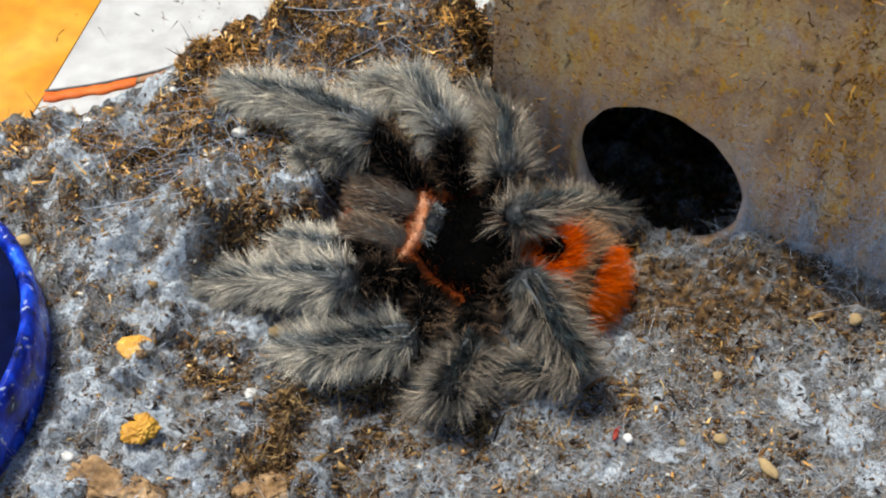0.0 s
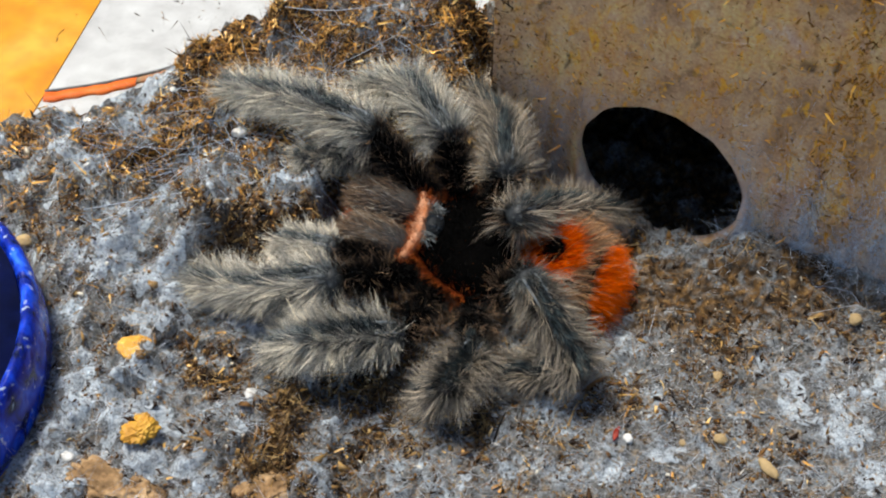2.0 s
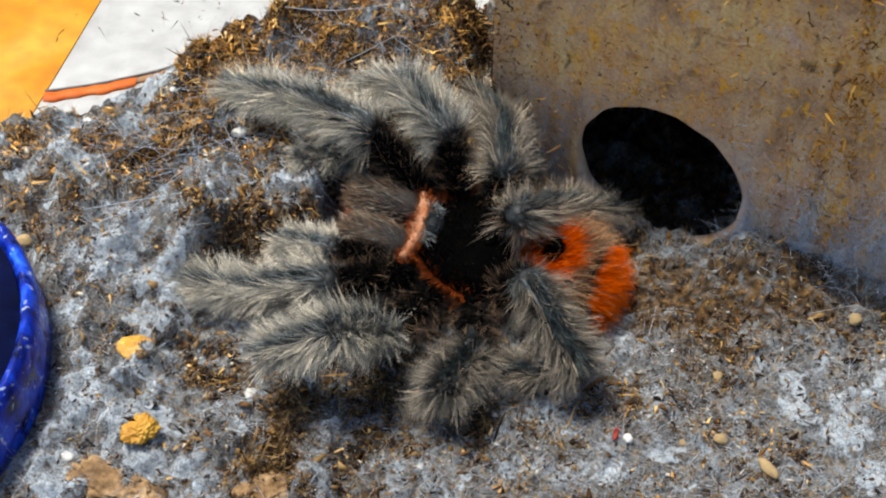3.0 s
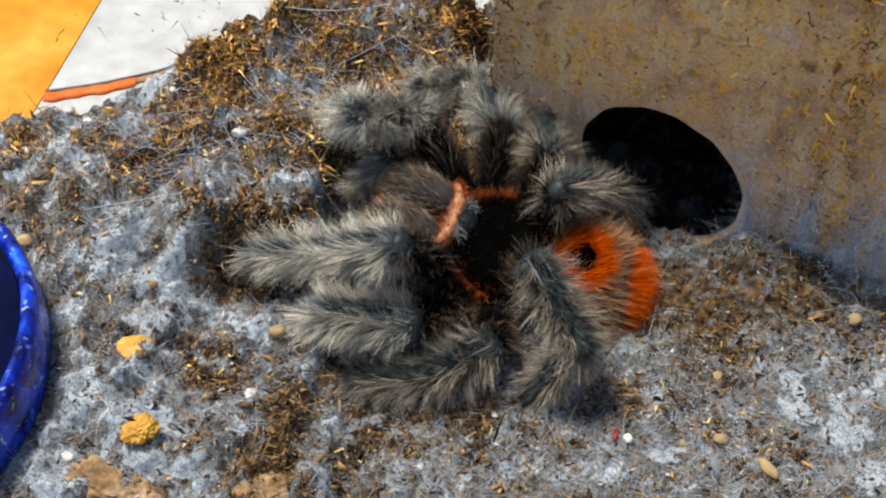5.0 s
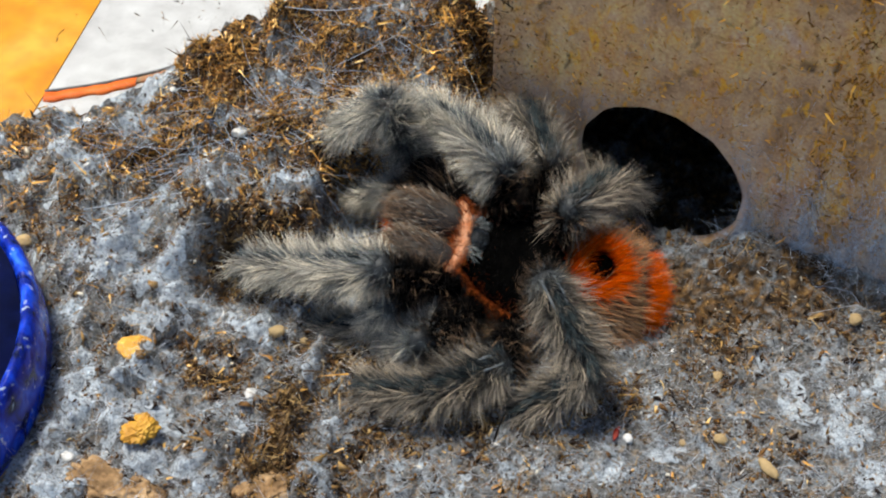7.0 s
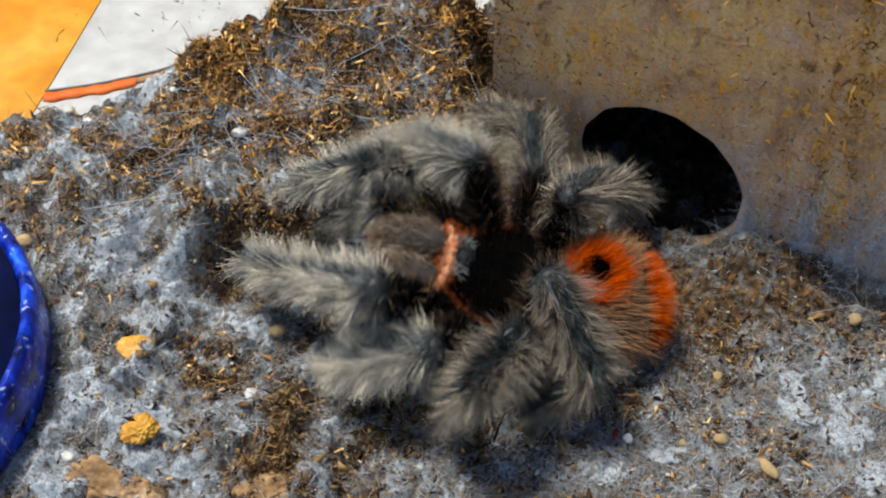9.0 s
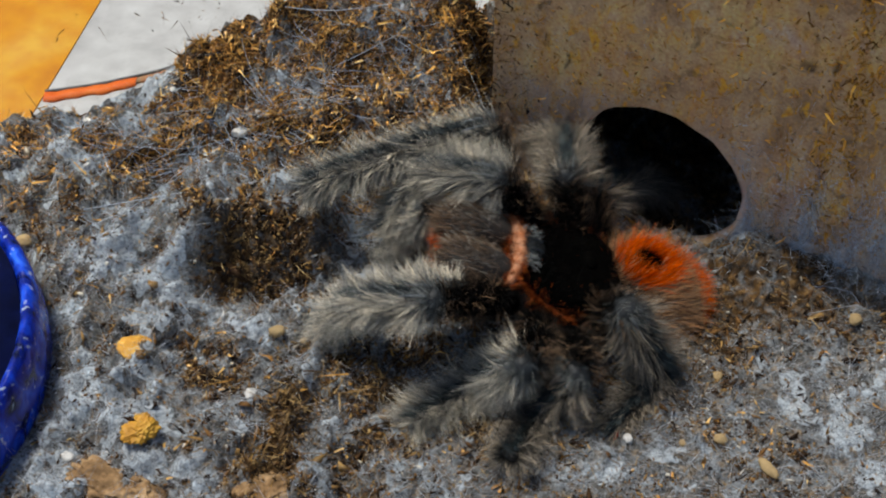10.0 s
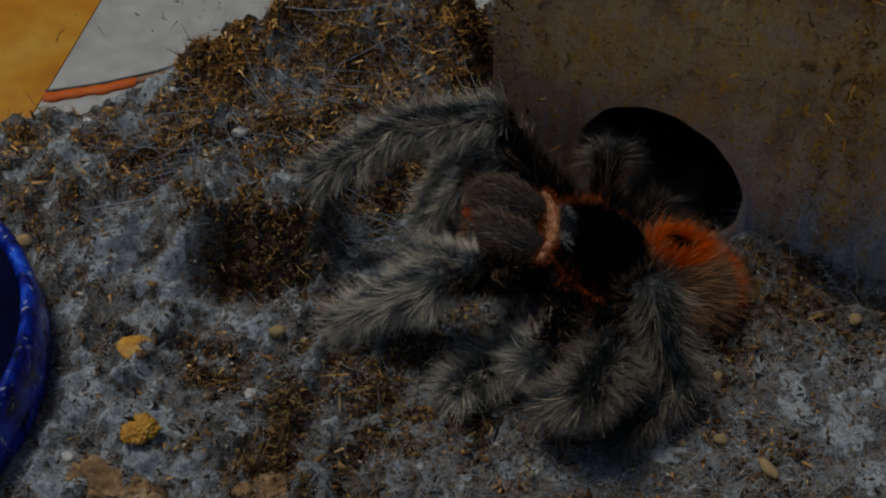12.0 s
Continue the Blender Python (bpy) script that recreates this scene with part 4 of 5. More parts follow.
            rings.append([(c + Vector((r * math.cos(a), r * math.sin(a), 0))) * MM for a in np.linspace(0, 2 * math.pi, 10, endpoint=False)])
        part("fang", loft(rings), CUTICLE, jaw, "black curved fang")
    # hind body
    part("waist", limb_mesh(6, 2.0, 2.0), CUTICLE, spider).matrix_basis = pose(-0.0155, 0, 0.0005)
    at, radii = np.array([-19.8, 0, -1.0]), np.array([11.0, 12.2, 9.0])
    abdomen = part("abdomen", dome(tuple(radii), tuple(at), 0.75, (24, 32)), CUTICLE, spider, "oval abdomen, black with an orange-red ring")
    abdomen_fur(abdomen, at, radii)
    for side in (-1, 1):
        spinneret = part("spinneret", limb_mesh(5, 0.9, 0.5), LEG_SKIN, abdomen)
        spinneret.matrix_basis = pose(-0.0308, 0.0018 * side, -0.001, 0, 8, 180 - 14 * side)
    # the coxae round the underside, a sternum between them
    part("sternum", dome((9.5, 6.5, 2.0), (0, 0, -3.6), 1.0, (12, 20)), CUTICLE, spider)
    for index, (x, y) in HIPS.items():
        for side, sign in (("left", 1), ("right", -1)):
            r = 1.9 if index == 0 else 2.6
            d = Vector((x - x * 0.35, sign * (y - 2.2), 0))
            coxa = part("coxa", limb_mesh(d.length + 0.8, r, r * 0.95), LEG_SKIN, spider)
            coxa.matrix_basis = Matrix.Translation(Vector((x * 0.35, sign * 2.2, -2.8)) * MM) @ Matrix.Rotation(math.atan2(d.y, d.x), 4, "Z")
            coat(coxa, 500, d.length, r, r, 2.4, HAIR_DARK, 900 + index, 0.8)
            limb(spider, side, index)
    return spider


PALE_STREAK = plain("pale_streak", [(0.12, 0.14, 0.16), (0.3, 0.34, 0.37)], 500, 0.5)
PALE_BAND = plain("pale_knee", [(0.012, 0.013, 0.014), (0.04, 0.045, 0.048)], 500, 0.5)
HAIR_TAN = hair_material("tan_guard_hair", (0.16, 0.06, 0.025), (0.7, 0.38, 0.18))
SPIDER = tarantula()
ABDOMEN = next(o for o in SPIDER.children if o.name.startswith("abdomen"))


# ---- how it moves ----
def glide(rows, t):
    """Values between rows of (seconds, values...), smooth and with no overshoot."""
    times = [r[0] for r in rows]
    if t >= times[-1]:
        return np.array(rows[-1][1:], float)
    i = max(k for k in range(len(times)) if times[k] <= t)
    v = np.array([r[1:] for r in rows], float)

    def slope(k):
        if k == 0 or k == len(times) - 1:
            return np.zeros(v.shape[1])
        a, b = (v[k] - v[k - 1]) / (times[k] - times[k - 1]), (v[k + 1] - v[k]) / (times[k + 1] - times[k])
        return np.where(a * b > 0, 2 * a * b / np.where(a + b == 0, 1, a + b), 0)

    h = times[i + 1] - times[i]
    s = (t - times[i]) / h
    return ((1 + 2 * s) * (1 - s) ** 2 * v[i] + s * (1 - s) ** 2 * h * slope(i)
            + s * s * (3 - 2 * s) * v[i + 1] - s * s * (1 - s) * h * slope(i + 1))


STEPS = [round(0.1 * k, 1) for k in range(121)]


def body_pose(body, t):
    x, y, z, yaw, pitch, roll = glide(body, t)
    a, p, r = radians(yaw), radians(pitch), radians(roll)
    ahead = -Vector((math.cos(p) * math.cos(a), math.cos(p) * math.sin(a), -math.sin(p)))
    left = Vector((0, 0, 1)).cross(ahead).normalized()
    up = ahead.cross(left)
    turn = Matrix((ahead, left * math.cos(r) - up * math.sin(r), up * math.cos(r) + left * math.sin(r))).transposed().to_4x4()
    return Matrix.Translation(Vector((x, y, z)) * MM) @ turn


def drive_body(body):
    walk(SPIDER, [(t, body_pose(body, t)) for t in STEPS])


def drive_abdomen(bends):
    """Tucks the abdomen down, swings it aside and rolls it about the waist: seconds, degrees down, aside, over."""
    waist = Matrix.Translation(Vector((-11, 0, 0)) * MM)
    rows = []
    for t in STEPS:
        down, aside, over = glide(bends, t)
        rows.append((t, waist @ Matrix.Rotation(radians(aside), 4, "Z") @ Matrix.Rotation(radians(-down), 4, "Y") @ Matrix.Rotation(radians(over), 4, "X") @ waist.inverted()))
    walk(ABDOMEN, rows)


def along(a, b, outward):
    """The pose of a joint that starts at a and points to b, its back turned up and outward."""
    x = (b - a).normalized()
    up = Vector((0, 0, 1)) + 0.35 * outward
    y = up.cross(x).normalized()
    return Matrix.Translation(a * MM) @ Matrix((x, y, x.cross(y))).transposed().to_4x4()


def drive_limb(body, side, index, *tracks):
    """Keys each joint of a leg so that it keeps its length and meets the one before it."""
    joints = LEG_PARTS[side, index]
    x, y = HIPS[index]
    rows = [[] for _ in joints]
    for t in STEPS:
        m = body_pose(body, t)
        here = (m @ (Vector((x, y if side == "left" else -y, -2.5)) * MM)) / MM
        goal = Vector(glide(tracks[-1], t))
        outward = Vector((goal.x - here.x, goal.y - here.y, 0)).normalized()
        for k, (track, size) in enumerate(zip(tracks, LENGTHS[index])):
            there = Vector(glide(track, t))
            there = here + (there - here).normalized() * size
            rows[k].append((t, m.inverted() @ along(here, there, outward)))
            here = there
    for joint, r in zip(joints, rows):
        walk(joint, r)


def motions():
    """The tarantula's body and limbs (seconds, millimetres, degrees)."""
    body = [(0, 5.6, -7.8, 9.3, -11.7, 12, 8.7), (1.5, 5.6, -7.8, 9.3, -11.7, 12, 8.7), (3.2, 5.6, -7.8, 9.3, -11.7, 12, 8.7), (4.8, 11.7, -7.4, 9.4, -15.3, 19, 9.2), (5, 11.6, -8.4, 9.5, -16.7, 18.1, 7), (5.5, 14.4, -11.3, 12, -10.9, 16.6, 16.2), (6.5, 14.4, -12.4, 12.3, -10.4, 16.7, 13.3), (7.2, 14.1, -13.2, 9.4, -8.6, 17.2, 6.8), (8.8, 13, -19.2, 15.4, -11.9, 8.6, 4.6), (9.2, 11.3, -24.8, 14.9, -9.2, 6.3, -2.2), (9.5, 12.1, -19.2, 15.7, -13.1, 7.5, 1.7), (10, 24.4, -16.7, 11.4, -1, 23.2, 2.7), (10.5, 29, -18, 13.9, -1.6, 23.3, -0.7), (11, 29.8, -14.9, 16.1, -2.7, 25.9, 3.7), (12, 30.7, -15.2, 15, -5.2, 24.6, 0.9)]
    drive_body(body)
    drive_abdomen([(0, -4.3, -6, 0), (1.5, -4.3, -6, 0), (3.2, -4.3, -6, 0), (4.8, -2.2, 3, 0), (5, -3.7, 8.2, 0), (5.5, 4.8, 0.8, 0), (6.5, 4.3, 2.2, 0), (7.2, 1.8, 8.7, 0), (8.8, 7.9, 10.1, 0), (9.2, 2, 15.9, 0), (9.5, 6.1, 12, 5), (10, 4.3, 17.2, 15), (10.5, 4.3, 23, 24), (11, 4.5, 13.6, 24), (12, 3.7, 20.1, 24)])
    drive_limb(body, "right", 1, [(0, -15, 8.4, 27.1), (3.2, -15.1, 8.4, 27.1), (4.8, -6, 19.5, 22.6), (5, -5.2, 20.6, 20), (5.5, -4.9, 18, 17.1), (6.5, -5.2, 16.6, 17.9), (7.2, -7.3, 14.8, 13.3), (8.8, -4.3, 11.6, 12.8), (9.2, -0.3, 6.6, 19.7), (9.5, 3.5, 12.9, 22.1), (10, 10.2, 11.6, 23.9), (10.5, 11, 5.4, 30.3), (11, 10.3, 9.3, 31.4), (12, 11.1, 7.3, 31.6)],
               [(0, -31.9, 19.1, 26.2), (3.2, -31.8, 19.4, 26.2), (4.8, -19.7, 7.4, 30.8), (5, -17, 8.7, 30.7), (5.5, -13, 10.3, 33.6), (6.5, -13.2, 8.9, 34.5), (7.2, -11, 10.2, 32.4), (8.8, -13.7, 1, 27), (9.2, -16.7, -3.2, 25.6), (9.5, -14.4, 5.8, 27.8), (10, -8.8, 5.5, 22.8), (10.5, -9, 5.3, 29.7), (11, -9.4, 6.7, 29.1), (12, -8.9, 5.3, 29.9)],
               [(0, -47.6, 29.9, 20), (3.2, -47.7, 29.9, 20), (4.8, -22.2, 22.9, 18.4), (5, -23.2, 23.1, 18.4), (5.5, -23.3, 20.2, 19.6), (6.5, -23.2, 18.6, 20.1), (7.2, -22.3, 17.2, 17.5), (8.8, -31.9, -1, 18.9), (9.2, -31.7, 4.6, 14.9), (9.5, -30.6, 5.2, 16.2), (10, -27.3, -2, 21.4), (10.5, -26.5, -1.9, 22.9), (11, -26.6, -1.1, 22.2), (12, -26.3, -1.9, 23)])
    drive_limb(body, "right", 2, [(0, 0.8, 8.8, 25.9), (3.2, 0.9, 8.2, 26.1), (4.8, 8.6, 9.7, 26.6), (5, 11.8, 18.1, 19.3), (5.5, 14.7, 0.1, 31.2), (6.5, 12.8, -3.4, 30.8), (7.2, 12, -3.9, 26.8), (8.8, 8.9, -8.7, 31.7), (9.2, 3.6, -0.5, 23.4), (9.5, 2.5, -10.2, 29.4), (10, 11.4, -6.2, 26.3), (10.5, 18.2, 5.1, 24.1), (11, 15.8, 3.6, 28.5), (12, 15.7, 4.7, 24.8)],
               [(0, -5.7, 24.6, 25.6), (3.2, -7.6, 22.9, 26.9), (4.8, 1.6, 24.9, 29.5), (5, 8.6, 34.7, 17.5), (5.5, 9.5, 16.1, 28.9), (6.5, 5.1, 11.8, 29.9), (7.2, 3.4, 10.5, 24.1), (8.8, 0.3, 5.7, 29), (9.2, -9.3, 9.6, 18.9), (9.5, -10.9, -1.7, 23.5), (10, -3.1, 1.7, 22.1), (10.5, 2.1, 8.7, 20.3), (11, 4.3, 9.8, 17.6), (12, 2.5, 9.7, 15.4)],
               [(0, -18.7, 30.3, 19.4), (3.2, -18.4, 30.7, 19), (4.8, -8.5, 32.1, 20.2), (5, -4.4, 27.3, 21.6), (5.5, -3.5, 23.3, 24.4), (6.5, -5.2, 21.9, 24.1), (7.2, -6.2, 22.1, 20.6), (8.8, -10.1, 15.2, 22.4), (9.2, -21, 7.1, 9), (9.5, -23.3, -2.3, 14.2), (10, -11.6, -3.2, 10.1), (10.5, -5.4, 9, 6.7), (11, -4.1, 3.9, 5.9), (12, -4, 7.2, 1.5)])
    drive_limb(body, "right", 3, [(0, 13.2, 1.1, 22.6), (3.2, 12.9, 1, 22.6), (4.8, 19.6, 10.5, 20.4), (5, 22.2, 9.5, 19.3), (5.5, 25.4, 2.5, 25.1), (6.5, 25, 3.5, 24.3), (7.2, 21.7, 4.2, 20.3), (8.8, 20.2, -1.2, 26.1), (9.2, 17.8, -3.3, 21.7), (9.5, 19.7, -8.1, 27.9), (10, 25.2, -2, 22.9), (10.5, 31.9, 3, 21.4), (11, 33, 3.9, 26), (12, 35.1, 9, 18.3)],
               [(0, 13.3, 16.1, 21.7), (3.2, 13, 16, 21.6), (4.8, 14.9, 24.6, 22.6), (5, 22.6, 24.1, 16), (5.5, 20.6, 16.5, 22.8), (6.5, 20.4, 17.7, 22.8), (7.2, 17.9, 18.7, 21.6), (8.8, 20.1, 13.6, 23.8), (9.2, 17.2, 11.6, 22.8), (9.5, 19.7, 5.8, 22.2), (10, 26.1, 12.6, 19.8), (10.5, 36.7, 17.1, 19.4), (11, 36.6, 16.6, 18.8), (12, 39.3, 20.4, 9.4)],
               [(0, 7.5, 29.6, 18.6), (3.2, 7.5, 29.6, 18.5), (4.8, 8.5, 34.9, 13.9), (5, 14.6, 33.6, 7.6), (5.5, 14.2, 28, 15.5), (6.5, 13.7, 28.6, 14.9), (7.2, 13.8, 29.8, 12.4), (8.8, 9.3, 22.7, 18.6), (9.2, 8.3, 22.8, 18.2), (9.5, 16.6, 18.5, 14.9), (10, 21.5, 24, 11.1), (10.5, 36.4, 16.1, 4.4), (11, 37.4, 16.1, 3.9), (12, 41.2, 25.8, -4.4)])
    drive_limb(body, "right", 4, [(0, 14.8, -9.9, 20.5), (3.2, 14.8, -10, 20.4), (4.8, 22.6, -6.6, 21.5), (5, 23.3, -4.7, 22.2), (5.5, 25.1, -11.5, 24.8), (6.5, 25.8, -11.8, 24.8), (7.2, 25, -9.8, 21.8), (8.8, 23.9, -13, 29.3), (9.2, 24.8, -13.6, 27.2), (9.5, 24.5, -18.3, 28.1), (10, 33.3, 9.2, 6.2), (10.5, 42.4, 6.4, 6.3), (11, 44.1, 8.2, 4.9), (12, 46.3, 7.5, 5.2)],
               [(0, 26.1, 2.9, 10.1), (3.2, 26.1, 2.8, 10), (4.8, 34, 6.4, 11.5), (5, 33, 8.6, 10.7), (5.5, 35.2, 2.2, 14.3), (6.5, 36.3, 3.3, 16.9), (7.2, 34, 5.9, 13.4), (8.8, 33.5, 1.9, 20), (9.2, 33.7, 1.1, 17), (9.5, 32.2, -3.2, 17.4), (10, 43.4, 23.8, -3), (10.5, 51.3, 22.6, -1.4), (11, 52.4, 24.5, -3.2), (12, 54.1, 24.3, -2.4)],
               [(0, 38.5, 11.2, 0.1), (3.2, 38.3, 11.2, -0.1), (4.8, 43.9, 14.7, -1), (5, 43.1, 17, -1.6), (5.5, 44.5, 12.2, 2.6), (6.5, 44.6, 12.7, 4), (7.2, 42.4, 16.1, 1.2), (8.8, 42.8, 10.1, 7), (9.2, 41.3, 11.1, 4.1), (9.5, 40.9, 7.6, 6), (10, 54.2, 32.2, -14.6), (10.5, 59.7, 30.8, -15), (11, 61.3, 32.6, -16.6), (12, 63.4, 31.9, -15.8)])
    drive_limb(body, "left", 1, [(0, -17.9, -27.6, 20.7), (1.5, -20.6, -25.8, 19.5), (3.2, -21.6, -25.8, 18.2), (4.8, -6.4, -22.8, 27.8), (5, -7.7, -24.5, 27.3), (5.5, -10.5, -23.5, 26.7), (6.5, -11, -25.9, 26.5), (7.2, -11.2, -28.6, 23.8), (8.8, -11.2, -33.5, 30.1), (9.2, -12.3, -41.6, 29.5), (9.5, -9.5, -31.9, 33), (10, -1.1, -35.7, 24.4), (10.5, -0.4, -35.3, 21.8), (11, 0.2, -31.9, 24), (12, 0.6, -30, 24.4)],
               [(0, -32.5, -18.5, 10.5), (1.5, -38.1, -21.3, 11), (3.2, -39.2, -21, 10.1), (4.8, -21, -14.1, 17.4), (5, -22.3, -16.3, 16.2), (5.5, -24.6, -15.6, 14.9), (6.5, -24.5, -17.1, 14.8), (7.2, -25.5, -18.9, 13.7), (8.8, -23.4, -22.5, 18.8), (9.2, -24.8, -29.5, 19.6), (9.5, -22.9, -21.7, 22.4), (10, -17.1, -28.2, 15.2), (10.5, -13.8, -29.2, 8.5), (11, -13, -26.3, 10.1), (12, -13, -25, 10.7)],
               [(0, -48.7, -11, 1.6), (1.5, -52.6, -10.4, 2.4), (3.2, -54.8, -11.2, 2.5), (4.8, -38.3, -9.5, 8.4), (5, -39.4, -9.4, 8.5), (5.5, -41.9, -8.7, 7.7), (6.5, -41.3, -9.9, 6.5), (7.2, -41.1, -9.1, 6), (8.8, -38.8, -12.2, 11), (9.2, -39.2, -17.4, 12.9), (9.5, -36.8, -12, 11.6), (10, -25.7, -22.3, -1.8), (10.5, -25.3, -21.2, -5.7), (11, -25.2, -21.5, -4.9), (12, -25.5, -21.2, -4.4)])
    drive_limb(body, "left", 2, [(0, -6.2, -33.4, 10.2), (1.5, -8.4, -32.7, 9.6), (3.2, -10.8, -31.4, 9.2), (4.8, -4.3, -29.5, 14.4), (5, -5.4, -31.3, 11.6), (5.5, -4.1, -32, 13.9), (6.5, -3.2, -33.5, 15.6), (7.2, -4.1, -35.6, 10.5), (8.8, -0.9, -42.2, 21.2), (9.2, -1.2, -48, 23.1), (9.5, 1.4, -40.7, 25.7), (10, 15.5, -43.8, 15.4), (10.5, 17.8, -45.2, 11.4), (11, 19.9, -42.4, 13.7), (12, 19.1, -42.2, 15.1)],
               [(0, -22.8, -36.8, 11.2), (1.5, -24.7, -36.4, 12.9), (3.2, -19.9, -39.9, 20.8), (4.8, -21.3, -28.8, 13.6), (5, -22.3, -29.4, 13.2), (5.5, -11.2, -22.6, 1.8), (6.5, -11.1, -24.9, 3.4), (7.2, -10.4, -23.5, 0.6), (8.8, -15, -36.6, 13.6), (9.2, -15.8, -47, 14.3), (9.5, -5.7, -35.7, 11.1), (10, 7.2, -38, 1.7), (10.5, 11.7, -36.2, -1.6), (11, 13.1, -32.2, 2), (12, 13.3, -31.6, 3.1)],
               [(0, -31.3, -28.6, 1.2), (1.5, -32.1, -28.4, 1.9), (3.2, -33.6, -39.4, 13.5), (4.8, -27.2, -21, 1.6), (5, -27.3, -20.3, 1.7), (5.5, -25.7, -18.7, -1.9), (6.5, -25.1, -20.5, -1.4), (7.2, -25.4, -21, -2.1), (8.8, -21.1, -28.3, 1.9), (9.2, -22.2, -38.1, 3.4), (9.5, -18.4, -37.2, 2.3), (10, -6, -46, 1.2), (10.5, 2.8, -47.7, 3.9), (11, 3, -43, 6.5), (12, 2.5, -42.2, 6.4)])
    drive_limb(body, "left", 3, [(0, 6.4, -33.3, 6.8), (3.2, 6.6, -33.4, 6.3), (4.8, 2.3, -30.4, 5.8), (5, 10, -33.7, 8.3), (5.5, 11.3, -36, 7.2), (6.5, 11.4, -37.3, 7.9), (7.2, 11.8, -38.5, 7.8), (8.8, 15.1, -40.2, 22.6), (9.2, 12.8, -46.9, 22.9), (9.5, 12.6, -39.7, 24.2), (10, 25.4, -42.2, 11.3), (10.5, 31.6, -41.8, 18.3), (11, 31.1, -40.7, 13.3), (12, 32.3, -40.5, 15.7)],
               [(0, 1.1, -46.6, 11.3), (3.2, 0.5, -45.9, 11.9), (4.8, -6.9, -41, 11.2), (5, -3.5, -39.1, 4.6), (5.5, -2.6, -40.1, 3.3), (6.5, -2.4, -40.4, 2.9), (7.2, -1.5, -45.4, 9), (8.8, 5.1, -51, 19.7), (9.2, 9.7, -58.9, 31.4), (9.5, 13.6, -43.1, 9.7), (10, 17.7, -45, -1.2), (10.5, 26.7, -56, 18.5), (11, 25.8, -53.1, 19.7), (12, 26.2, -53.5, 20.2)],
               [(0, -5.6, -39.4, -0), (3.2, -5.3, -39.6, -0.4), (4.8, -16.5, -33.3, 2.7), (5, -17.9, -36.2, 1.4), (5.5, -17.3, -37.8, 1.4), (6.5, -17.2, -38.1, 1.6), (7.2, -14.7, -40.7, 3.6), (8.8, 0.4, -45.1, 6.7), (9.2, 1.5, -59.3, 18.8), (9.5, 13.3, -56.3, 2.5), (10, 12.3, -57.2, 5.6), (10.5, 21.4, -50.3, 5.7), (11, 17.7, -48.1, 8.1), (12, 18.2, -48, 8.7)])
    drive_limb(body, "left", 4, [(0, 16.2, -24.8, 18.4), (3.2, 16.1, -24.8, 18.4), (4.8, 16.7, -22.6, 19.1), (5, 17.3, -21.9, 20.1), (5.5, 22, -25.6, 20.9), (6.5, 21.9, -26.2, 21.8), (7.2, 19.2, -27.3, 19.9), (8.8, 19.5, -32.8, 27.6), (9.2, 19.3, -33.7, 28.7), (9.5, 23.2, -33.8, 27.5), (10, 34.3, -33.9, 19.9), (10.5, 38.5, -32.1, 24.4), (11, 38.7, -31.6, 24.5), (12, 39.6, -31.5, 24.3)],
               [(0, 26.3, -39.7, 9.7), (3.2, 26.2, -39.6, 9.7), (4.8, 24.6, -40.6, 15), (5, 26.1, -39.3, 15.5), (5.5, 30.7, -37.9, 7.7), (6.5, 29.9, -37.9, 7.6), (7.2, 27.5, -44.2, 13.2), (8.8, 29.3, -39.9, 11.7), (9.2, 25.6, -51.4, 21.8), (9.5, 34.2, -39.9, 11.9), (10, 43.4, -35.4, 2.2), (10.5, 45.1, -40.3, 7.5), (11, 44.3, -43, 9.1), (12, 44.7, -42.3, 8.3)],
               [(0, 10.9, -35.2, 1.6), (3.2, 10.8, -35.1, 1.6), (4.8, 16, -38.1, -0.5), (5, 17.3, -40, -0.2), (5.5, 14.6, -42.6, 1.1), (6.5, 13.8, -42.3, 1.1), (7.2, 14.8, -44.4, 0.4), (8.8, 14.7, -42.7, 1.6), (9.2, 23.3, -48.3, 4.2), (9.5, 29, -53.7, 1.6), (10, 31.1, -48.3, -0.3), (10.5, 31.6, -50.1, 0.3), (11, 30.8, -52.2, 1.2), (12, 31.3, -51.9, 0.7)])
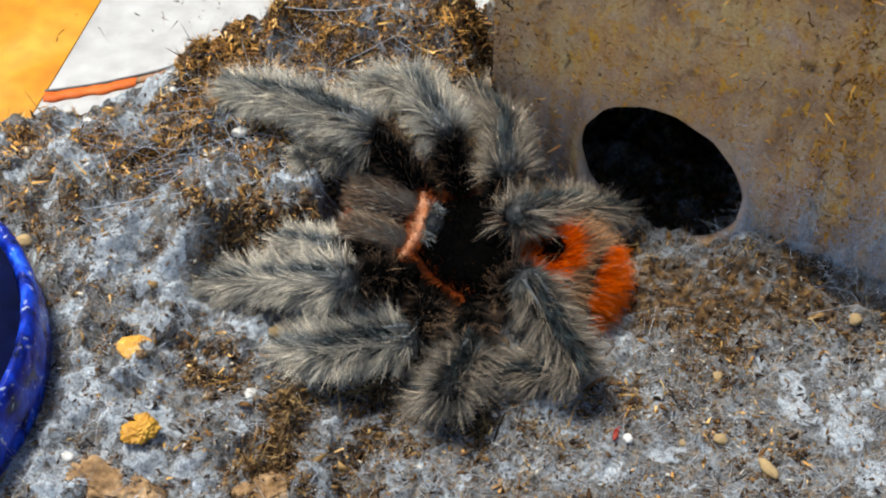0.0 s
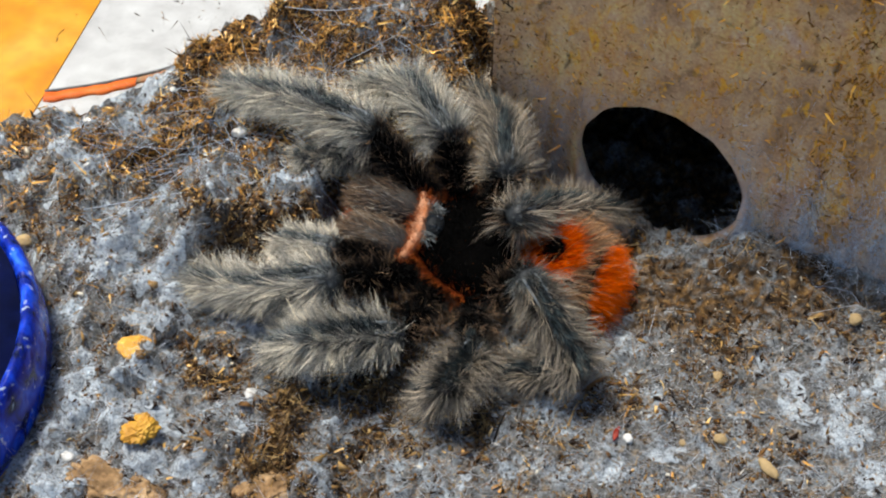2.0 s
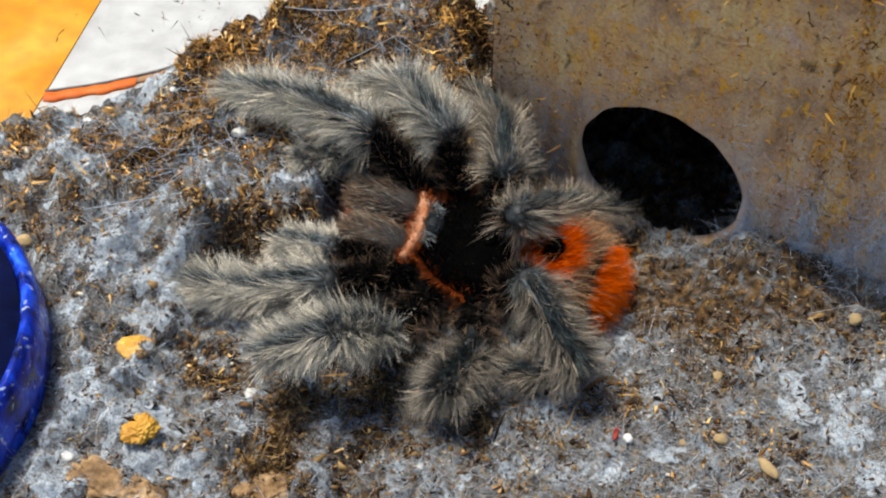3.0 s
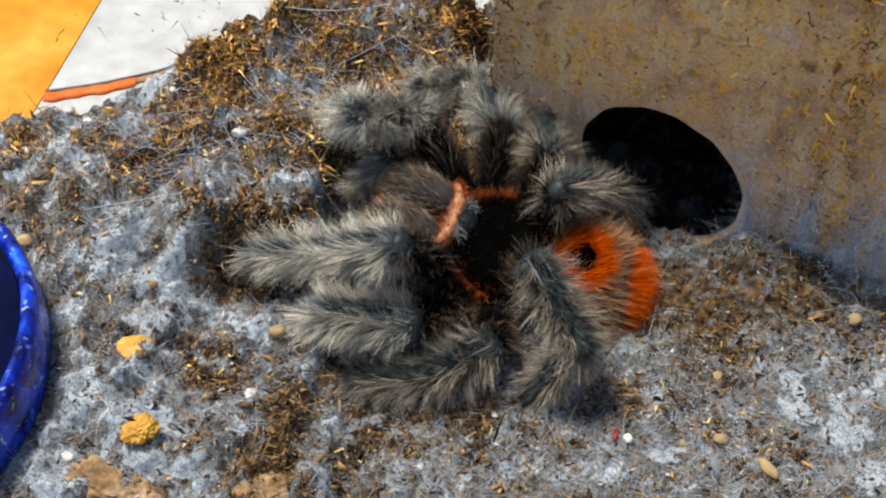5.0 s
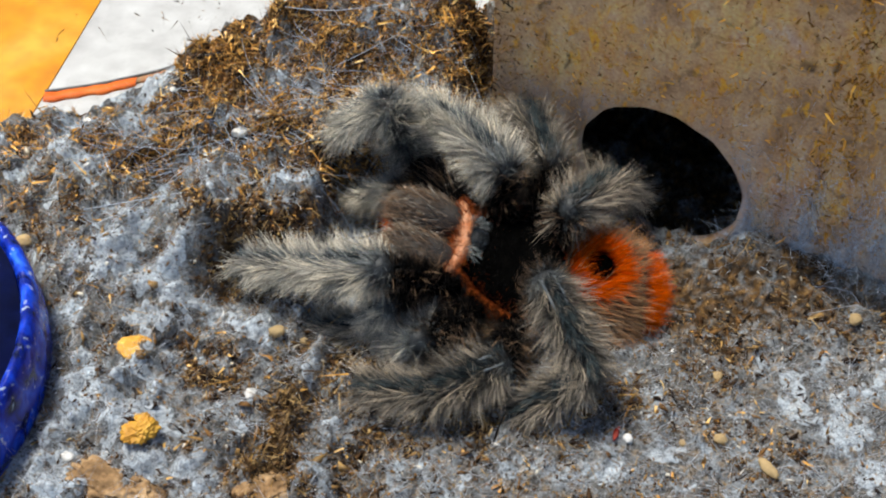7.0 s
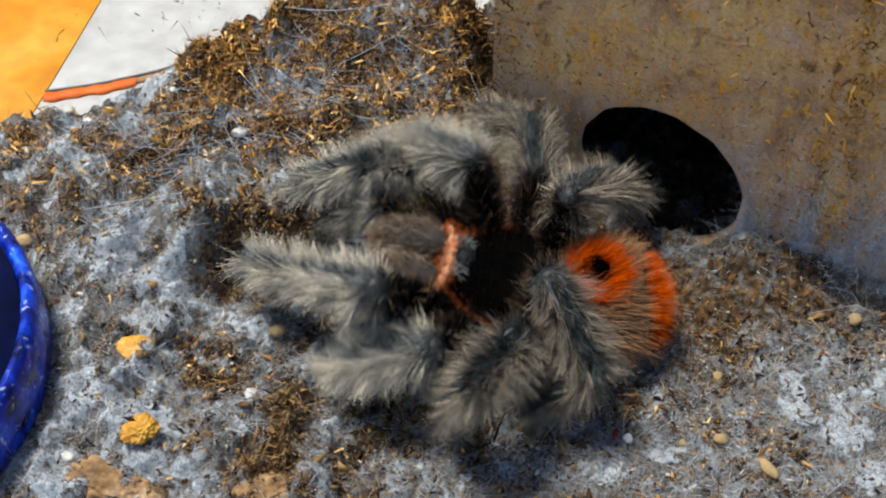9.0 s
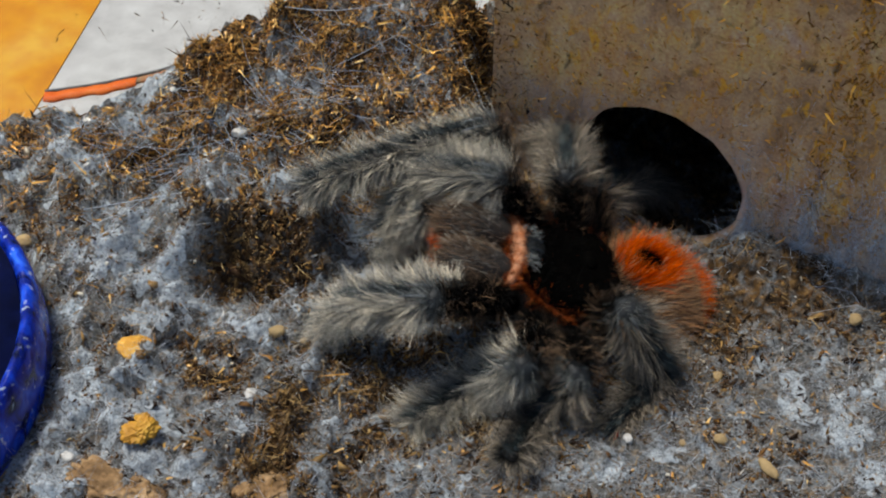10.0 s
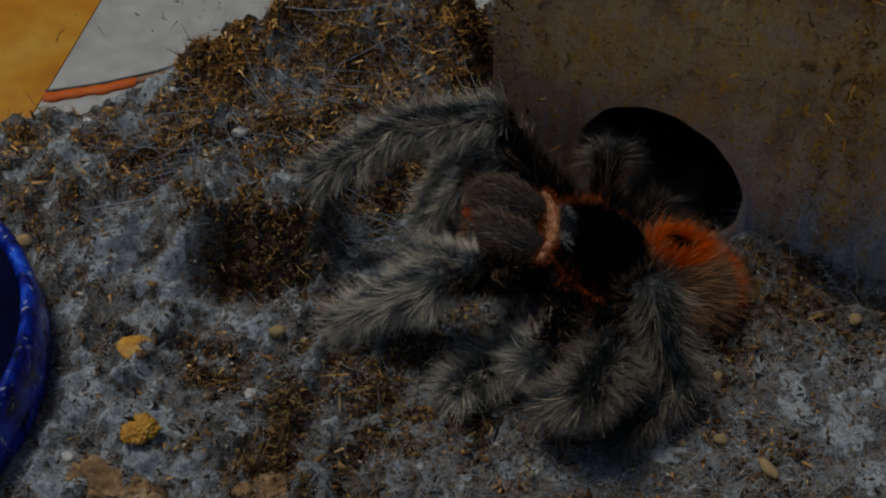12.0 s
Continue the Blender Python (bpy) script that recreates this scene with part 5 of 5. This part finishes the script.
    drive_limb(body, "right", 0, [(0, -16.3, 12.1, 16.7), (3.2, -16.4, 12, 16.7), (4.8, -11.7, 10.2, 18), (5, -11.6, 9.4, 18), (5.5, -8.1, 9.4, 15.1), (6.5, -7.4, 9.1, 15.5), (7.2, -10.8, 4.8, 11.6), (8.8, -12.5, -3, 19.1), (9.2, -13.1, -8.6, 20.5), (9.5, -13.1, -3, 19.6), (10, -3.6, -6.6, 18), (10.5, 1.8, -11.4, 23.6), (11, 2.3, -9, 24.7), (12, 3.9, -3.4, 23.4)],
               [(0, -29.9, 7, 20.4), (3.2, -29.9, 6.8, 20.6), (4.8, -20.4, 13.1, 6.1), (5, -19.7, 13.3, 6), (5.5, -20.3, 13.5, 7.4), (6.5, -19, 12.6, 6.7), (7.2, -20.5, 11.6, 2.4), (8.8, -23.1, 0.6, 9.1), (9.2, -24, -3.8, 11.2), (9.5, -22, -0.5, 7.8), (10, -11.2, -4.7, 5.2), (10.5, -0.5, -9.7, 8.9), (11, -1.3, -8.2, 10.2), (12, -2.8, -2.6, 10)])
    drive_limb(body, "left", 0, [(0, -21.6, -15.9, 17.2), (3.2, -21.6, -15.9, 17.2), (4.8, -9.3, -19.1, 22.2), (5, -10.3, -20.9, 20.9), (5.5, -10.4, -24, 19.6), (6.5, -9.2, -25.7, 21.3), (7.2, -9.7, -30.1, 13.8), (8.8, -10, -34, 22.6), (9.2, -10.9, -39.5, 24.2), (9.5, -4.7, -33.7, 27.1), (10, 1.7, -32.7, 22.7), (10.5, 5.9, -34.3, 24.7), (11, 6, -31.9, 24.5), (12, 6, -28.7, 26.2)],
               [(0, -33.2, -8.2, 11.5), (3.2, -33.2, -8.2, 11.5), (4.8, -16.7, -14.1, 10.1), (5, -16.6, -15.6, 8.4), (5.5, -16.6, -17.8, 7.4), (6.5, -14.2, -20.1, 8.3), (7.2, -15.5, -24.5, 1.1), (8.8, -16, -27.8, 10.3), (9.2, -17.9, -33.7, 12.2), (9.5, -11.4, -26.6, 15.7), (10, -4.9, -22.3, 14.2), (10.5, -5.8, -25.6, 21.3), (11, -5.5, -23.3, 20.2), (12, -4.8, -20.2, 20.2)])


motions()
